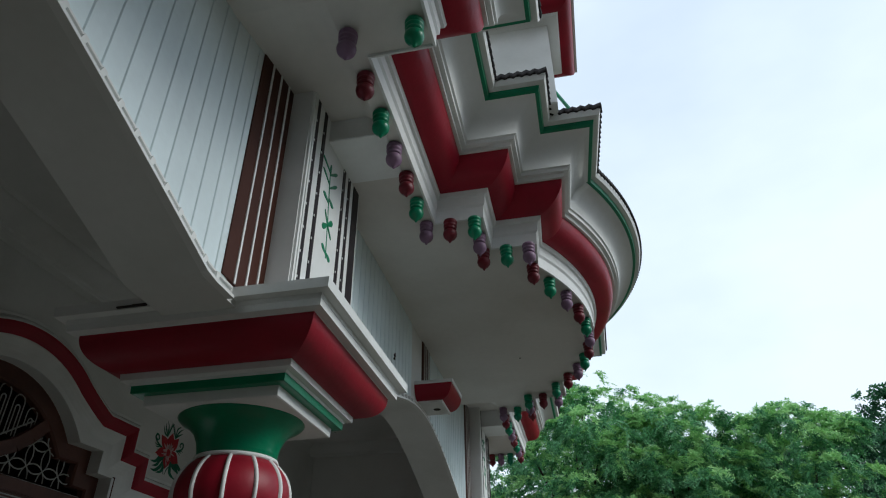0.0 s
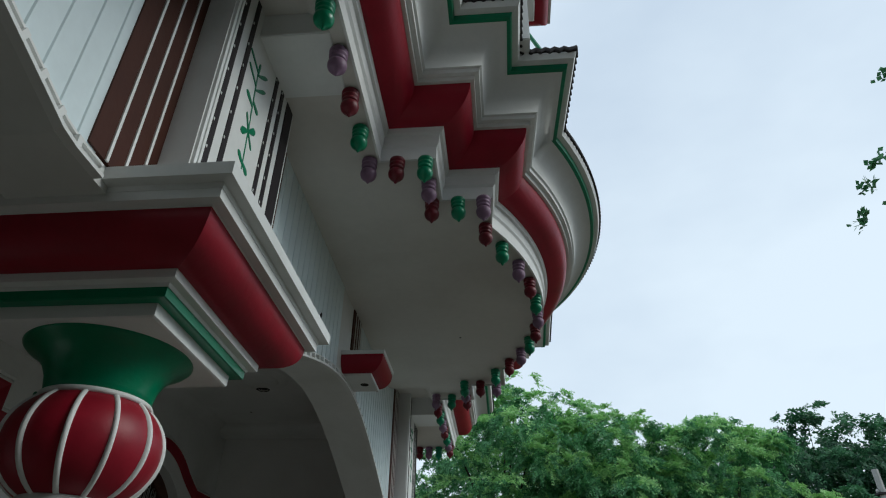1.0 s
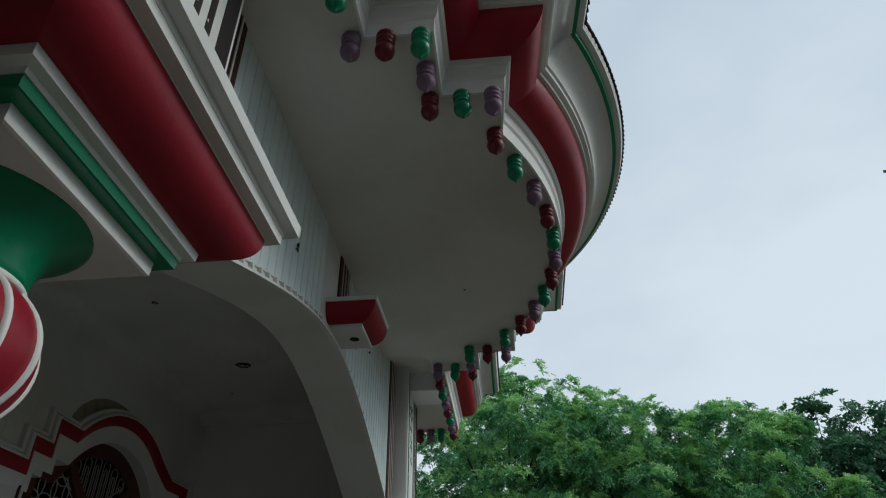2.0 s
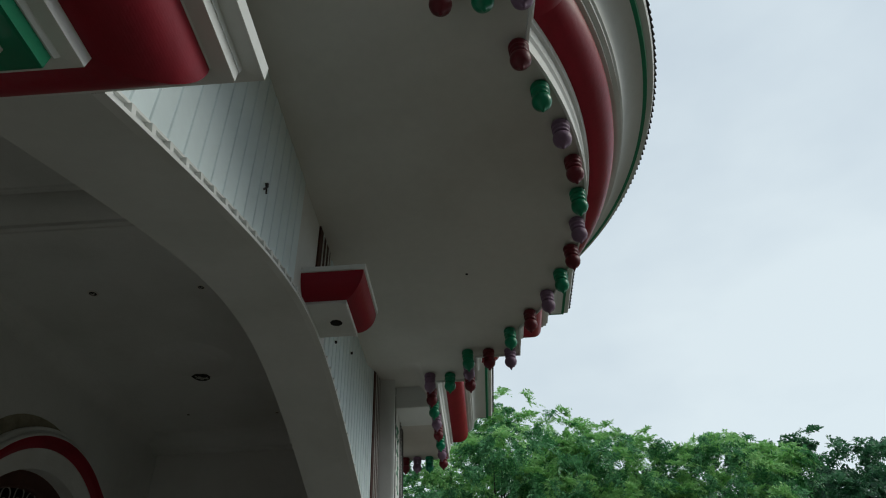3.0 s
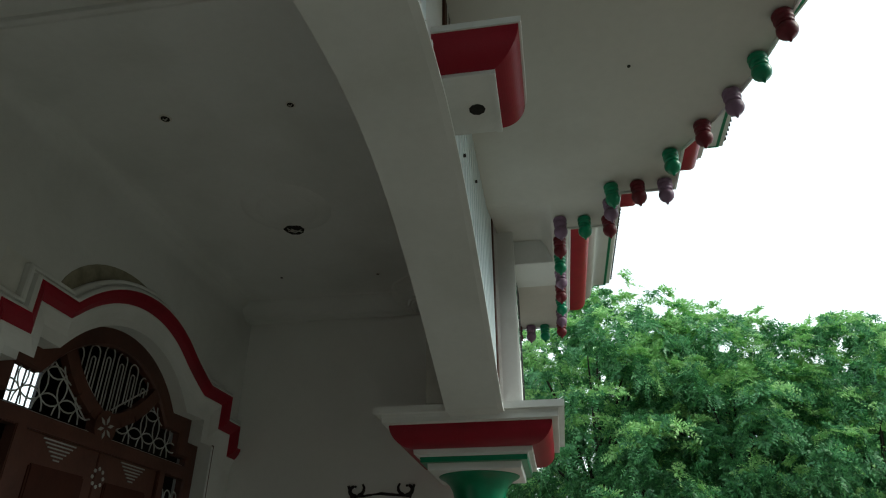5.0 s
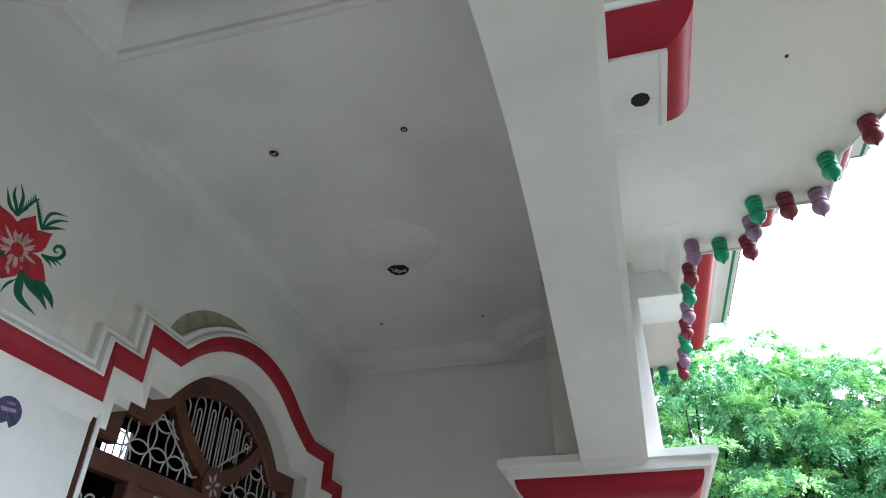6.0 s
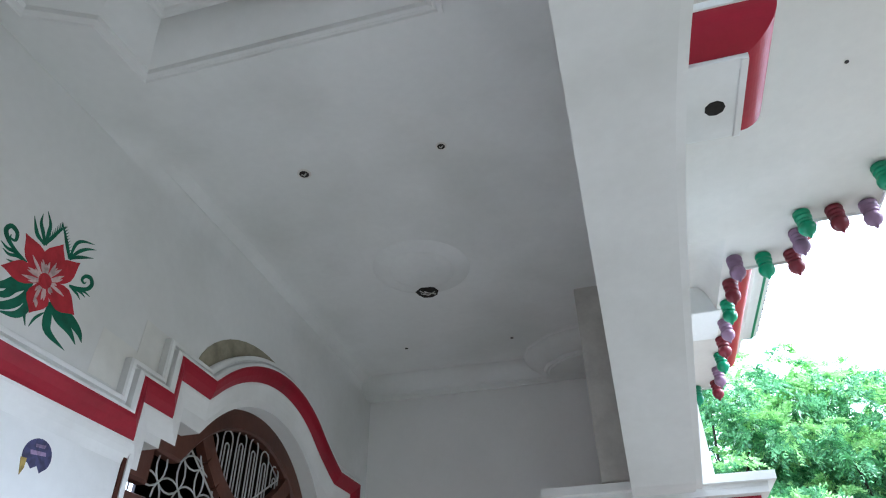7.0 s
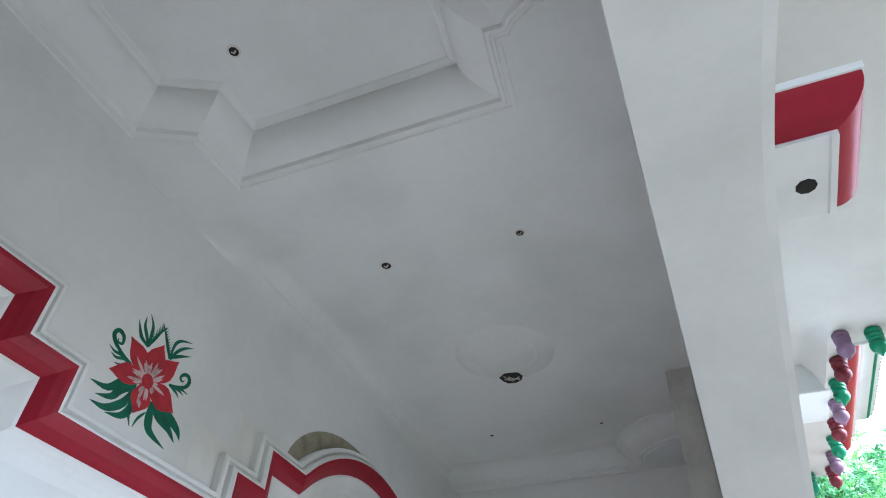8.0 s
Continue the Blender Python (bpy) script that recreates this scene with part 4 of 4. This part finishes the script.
for x, y, r in ((-2.764, 5.378, 0.028), (-2.06, 5.381, 0.021), (-2.106, 7.385, 0.014), (-2.88, 7.33, 0.012), (-2.757, 4.076, 0.022), (-1.84, 5.03, 0.008), (-3.08, 4.35, 0.01)):
    ceiling_hole(x, y, r)
fan = ceiling_hole(-2.497, 6.6, 0.068, CEIL - 0.014, kind="fan_box", label="dark fan hook box with bits of grey wire in the ceiling")
b = bmesh.new()
for k in range(5):
    tube([(0.05 * math.cos(k * 2.2), 0.04 * math.sin(k * 2.9), -0.003), (0.02 * math.sin(k * 1.3), 0.02 * math.cos(k), -0.012), (-0.045 * math.cos(k * 1.7), 0.035 * math.sin(k), -0.004)], 0.003, b, 4)
part("wire", b, PLAIN_GREY, fan)
ros = thing("ceiling_rose", "faint round white plaster rose", "ceiling rose", (-2.46, 6.35, CEIL))
part("outer_disc", lathe([(0.3, 0.004), (0.285, -0.004), (0.262, -0.011), (0.24, -0.014), (0.16, -0.015)], 48, cap=False), WHITE, ros, smooth=True)
part("inner_disc", lathe([(0.2, -0.012), (0.185, -0.02), (0.165, -0.025), (0.14, -0.026), (0.01, -0.0265)], 48, cap=False), WHITE, ros, smooth=True)
for x, y in ((-0.36, 5.288),):
    speck = thing("nail", "tiny dark nail head in the plaster soffit", "nail", (x, y, SOFFIT))
    part("head", lathe([(0.008, -0.004), (0.009, 0.001)], 8), BLACK, speck)
# two thin black bars make one dark mark at the capital's edge
strip = thing("iron_strip", "short dark mark on the capital", "iron strip", (-1.57, 1.68, 2.64))
part("strip", box(-0.07, 0.0, -0.008, 0.002, 0.0, 0.006), BLACK, strip)
part("tip", box(0.0, 0.06, -0.01, 0.002, 0.0, 0.007), BLACK, strip)
PATCH_TONE = mat("faint_patch_tone", (0.74, 0.74, 0.7), 0.8, vary=0.06, scale=5, grain=30)
# faint off-white patches beside the steps of the moulding
for y0, y1, z0, z1 in ((5.08, 5.38, 2.78, 2.98), (5.3, 5.56, 2.9, 3.13)):
    tagged(part("faint_patch", plate([(y0, z0), (y0 + 0.01, z1), (y1, z1 - 0.01), (y1 - 0.01, z0)], BACK, 0.0006 if y0 < 5.2 else 0.001), PATCH_TONE), "faint off-white patch above the door moulding", "patch", kind="structure")

# wire hook and nails on the outer wall
hook = thing("wall_hook", "small dark bent wire hook in the wall", "hook", (W_OUT, 3.876, 3.303))
part("wire", tube([(0.012, -0.016, -0.026), (0.018, 0.0, 0.0), (0.012, 0.012, 0.03)], 0.0045, tube([(0.012, 0.014, -0.024), (0.014, 0.0, 0.0), (0.012, -0.008, 0.014)], 0.004, bmesh.new(), 5), 5), BLACK, hook)
for y, z in ((5.29, 3.381), (5.761, 3.558)):
    nail = thing("nail", "small rusty nail in the wall", "nail", (W_OUT, y, z))
    part("shank", box(0, 0.018, -0.006, 0.006, -0.006, 0.006), BLACK, nail)

# painted black scroll on the end wall
sc = thing("painted_scroll", "black curled scroll painted on the end wall", "wall painting", (-2.15, 7.95, 2.33))
b = bmesh.new()
for s0 in (-1, 1):
    tube([(s0 * (0.2 + (0.075 - 0.004 * i) * math.cos(i * 0.45 + 2.4)), -0.002, 0.03 + (0.06 - 0.003 * i) * math.sin(i * 0.45 + 2.4)) for i in range(14)], [0.008 + 0.009 * math.sin(math.pi * i / 13) for i in range(14)], b, 6)
tube([(-0.255, -0.002, 0.06), (-0.225, -0.002, -0.03), (-0.14, -0.002, -0.015), (0.0, -0.002, 0.0), (0.14, -0.002, -0.015), (0.225, -0.002, -0.03), (0.255, -0.002, 0.06)], 0.011, b, 6)
part("stroke", b, BLACK, sc)


# ---- trees ----
rng = np.random.default_rng(7)


def frond_mesh(name, base, axis, per, length, leaflet, width, pairs, droop, opening=0.9):
    """Rosettes of feathered fronds: each base throws out fronds round its axis."""
    unit = lambda v: v / np.maximum(np.linalg.norm(v, axis=-1, keepdims=True), 1e-6)
    n = len(base) * per
    base, axis = np.repeat(base, per, axis=0), np.repeat(axis, per, axis=0)
    out = unit(np.cross(axis, rng.normal(size=(n, 3))))
    d = unit(axis * rng.uniform(0.15, 1.1, (n, 1)) + out * opening)
    side = unit(np.cross(d, axis + rng.normal(size=(n, 3)) * 0.25))
    L = length * rng.uniform(0.55, 1.15, (n, 1))
    quads = []
    for k in range(pairs):
        f = (k + 0.8) / pairs
        o = base + d * L * f
        o[:, 2] -= droop * L[:, 0] * f * f
        for s0 in (-1, 1):
            ax = unit(side * s0 + d * (0.35 + 0.5 * f) + np.array((0, 0, -0.3)) + rng.normal(size=(n, 3)) * 0.28)
            w = unit(np.cross(ax, d))
            w = np.cross(w, ax) * 0.9 + w * 0.35
            ll = leaflet * (1.15 - 0.55 * f) * rng.uniform(0.7, 1.2, (n, 1))
            quads.append(np.stack([o, o + ax * ll * 0.4 + w * width, o + ax * ll, o + ax * ll * 0.45 - w * width], axis=1))
    V = np.concatenate(quads).reshape(-1, 3)
    me = bpy.data.meshes.new(name)
    me.vertices.add(len(V))
    me.vertices.foreach_set("co", V.astype(np.float32).ravel())
    me.loops.add(len(V))
    me.loops.foreach_set("vertex_index", np.arange(len(V), dtype=np.int32))
    me.polygons.add(len(V) // 4)
    me.polygons.foreach_set("loop_start", np.arange(0, len(V), 4, dtype=np.int32))
    me.update(calc_edges=True)
    return me


def tree(x, y, base, top, spread, clumps, tufts, per, leaf, far=False, label="", centres=None):
    t = thing("tree", label, "tree", (x, y, base))
    trunk = bmesh.new()
    h = top - base
    fork = h * 0.38
    tube([(0, 0, -0.1), (0.06, 0.03, fork * 0.5), (0.0, 0.08, fork), (0.05, 0.1, fork * 1.2)], [0.2, 0.16, 0.12, 0.05], trunk, 9)
    part("trunk", trunk, BARK, t, smooth=True)
    if centres is None:
        centres, radii = [], []
        for i in range(clumps):
            a, q, f = rng.uniform(0, 2 * math.pi), math.sqrt(rng.uniform(0.05, 1)), rng.uniform(0, 1)
            rr = spread * q * math.sqrt(max(0.05, 1 - (abs(f - 0.35) / 0.72) ** 2))
            centres.append((rr * math.cos(a), rr * math.sin(a), h * (0.28 + 0.64 * f)))
            radii.append(rng.uniform(0.3, 0.62) * spread / 2.2)
    else:
        radii = [0.22] * len(centres)
    for i in range(0, len(centres), max(1, len(centres) // 14)):
        cx, cy, cz = centres[i]
        limb = bmesh.new()
        tube([(0.0, 0.08, fork * 0.9), (cx * 0.35, cy * 0.35 + 0.05, fork + (cz - fork) * 0.5), (cx * 0.75, cy * 0.75, fork + (cz - fork) * 0.85), (cx, cy, cz)], [0.05, 0.032, 0.018, 0.008], limb, 6)
        part("limb", limb, BARK, t, smooth=True)
    cen, rad = np.repeat(np.array(centres), tufts, axis=0), np.repeat(np.array(radii), tufts)[:, None]
    u = rng.normal(size=(len(cen), 3))
    u[:, 2] += 0.45
    u /= np.linalg.norm(u, axis=1, keepdims=True)
    pos = cen + u * rad * rng.uniform(0.7, 1.1, (len(cen), 1)) * np.array((1.15, 1.15, 0.8))
    mid = np.array((0, 0, h * 0.55))
    away = (pos - mid) / np.maximum(np.linalg.norm(pos - mid, axis=1, keepdims=True), 1e-6)
    ax = u + away * 0.7 + np.array((0, 0, 0.35))
    ax /= np.linalg.norm(ax, axis=1, keepdims=True)
    # lit look put into colour: upper, outward tufts take the lighter leaf
    lit_top = (u[:, 2] + 0.6 * away[:, 2] + rng.normal(size=len(u)) * 0.45) > 0.72
    for name, mask, m in (("crown", ~lit_top, LEAF_FAR if far else LEAF), ("lit_growth", lit_top, LEAF_FAR_LIT if far else LEAF_LIT)):
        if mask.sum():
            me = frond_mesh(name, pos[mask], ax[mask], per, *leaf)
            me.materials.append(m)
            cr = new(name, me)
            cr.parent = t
    return t


NEEM = (0.26, 0.09, 0.0145, 7, 0.4)
BIG = (0.5, 0.2, 0.045, 5, 0.3)
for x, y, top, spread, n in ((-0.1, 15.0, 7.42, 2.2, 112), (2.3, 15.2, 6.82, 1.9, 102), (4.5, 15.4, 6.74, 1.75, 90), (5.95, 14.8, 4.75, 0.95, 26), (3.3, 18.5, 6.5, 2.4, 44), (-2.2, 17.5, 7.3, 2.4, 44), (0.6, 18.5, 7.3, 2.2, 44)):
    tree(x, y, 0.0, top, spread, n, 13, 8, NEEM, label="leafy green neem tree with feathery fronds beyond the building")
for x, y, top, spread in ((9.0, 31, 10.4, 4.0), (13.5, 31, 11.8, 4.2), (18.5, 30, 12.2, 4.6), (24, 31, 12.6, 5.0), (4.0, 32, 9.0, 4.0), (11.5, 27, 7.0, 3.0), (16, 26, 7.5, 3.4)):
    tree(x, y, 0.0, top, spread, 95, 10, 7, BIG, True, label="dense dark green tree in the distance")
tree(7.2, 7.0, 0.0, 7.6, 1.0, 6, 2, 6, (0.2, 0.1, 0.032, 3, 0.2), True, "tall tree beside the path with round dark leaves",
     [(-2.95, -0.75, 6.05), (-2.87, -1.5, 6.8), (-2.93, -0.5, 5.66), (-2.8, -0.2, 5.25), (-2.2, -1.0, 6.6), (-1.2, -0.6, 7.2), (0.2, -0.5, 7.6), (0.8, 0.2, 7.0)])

# leaning utility pole
CONCRETE = mat("pale_pole_concrete", (0.42, 0.42, 0.4), 0.85, vary=0.1, scale=3, grain=30)
pole = thing("utility_pole", "leaning grey concrete utility pole carrying a dark cable", "utility pole", (10.44, 20, -0.5))
part("shaft", tube([(0, 0, -0.1), (-0.1, 0, 3.2), (-0.21, 0, 6.86)], [0.12, 0.105, 0.09], bmesh.new(), 8), CONCRETE, pole)
part("bracket", box(-0.36, 0.0, -0.13, 0.13, 6.18, 6.24, bevel=0.01), BLACK, pole, "small dark iron bracket")
part("insulator", lathe([(0.035, 6.24), (0.045, 6.29), (0.02, 6.34)], 8, (-0.32, 0)), IRON, pole)
part("cable", tube([(-0.05, -0.12, 6.2), (1.0, -0.3, 6.32), (2.6, -0.6, 6.62), (5.0, -1.0, 7.2), (9.0, -1.7, 8.4)], 0.022, bmesh.new(), 5), BLACK, pole, "thin dark sagging cable")
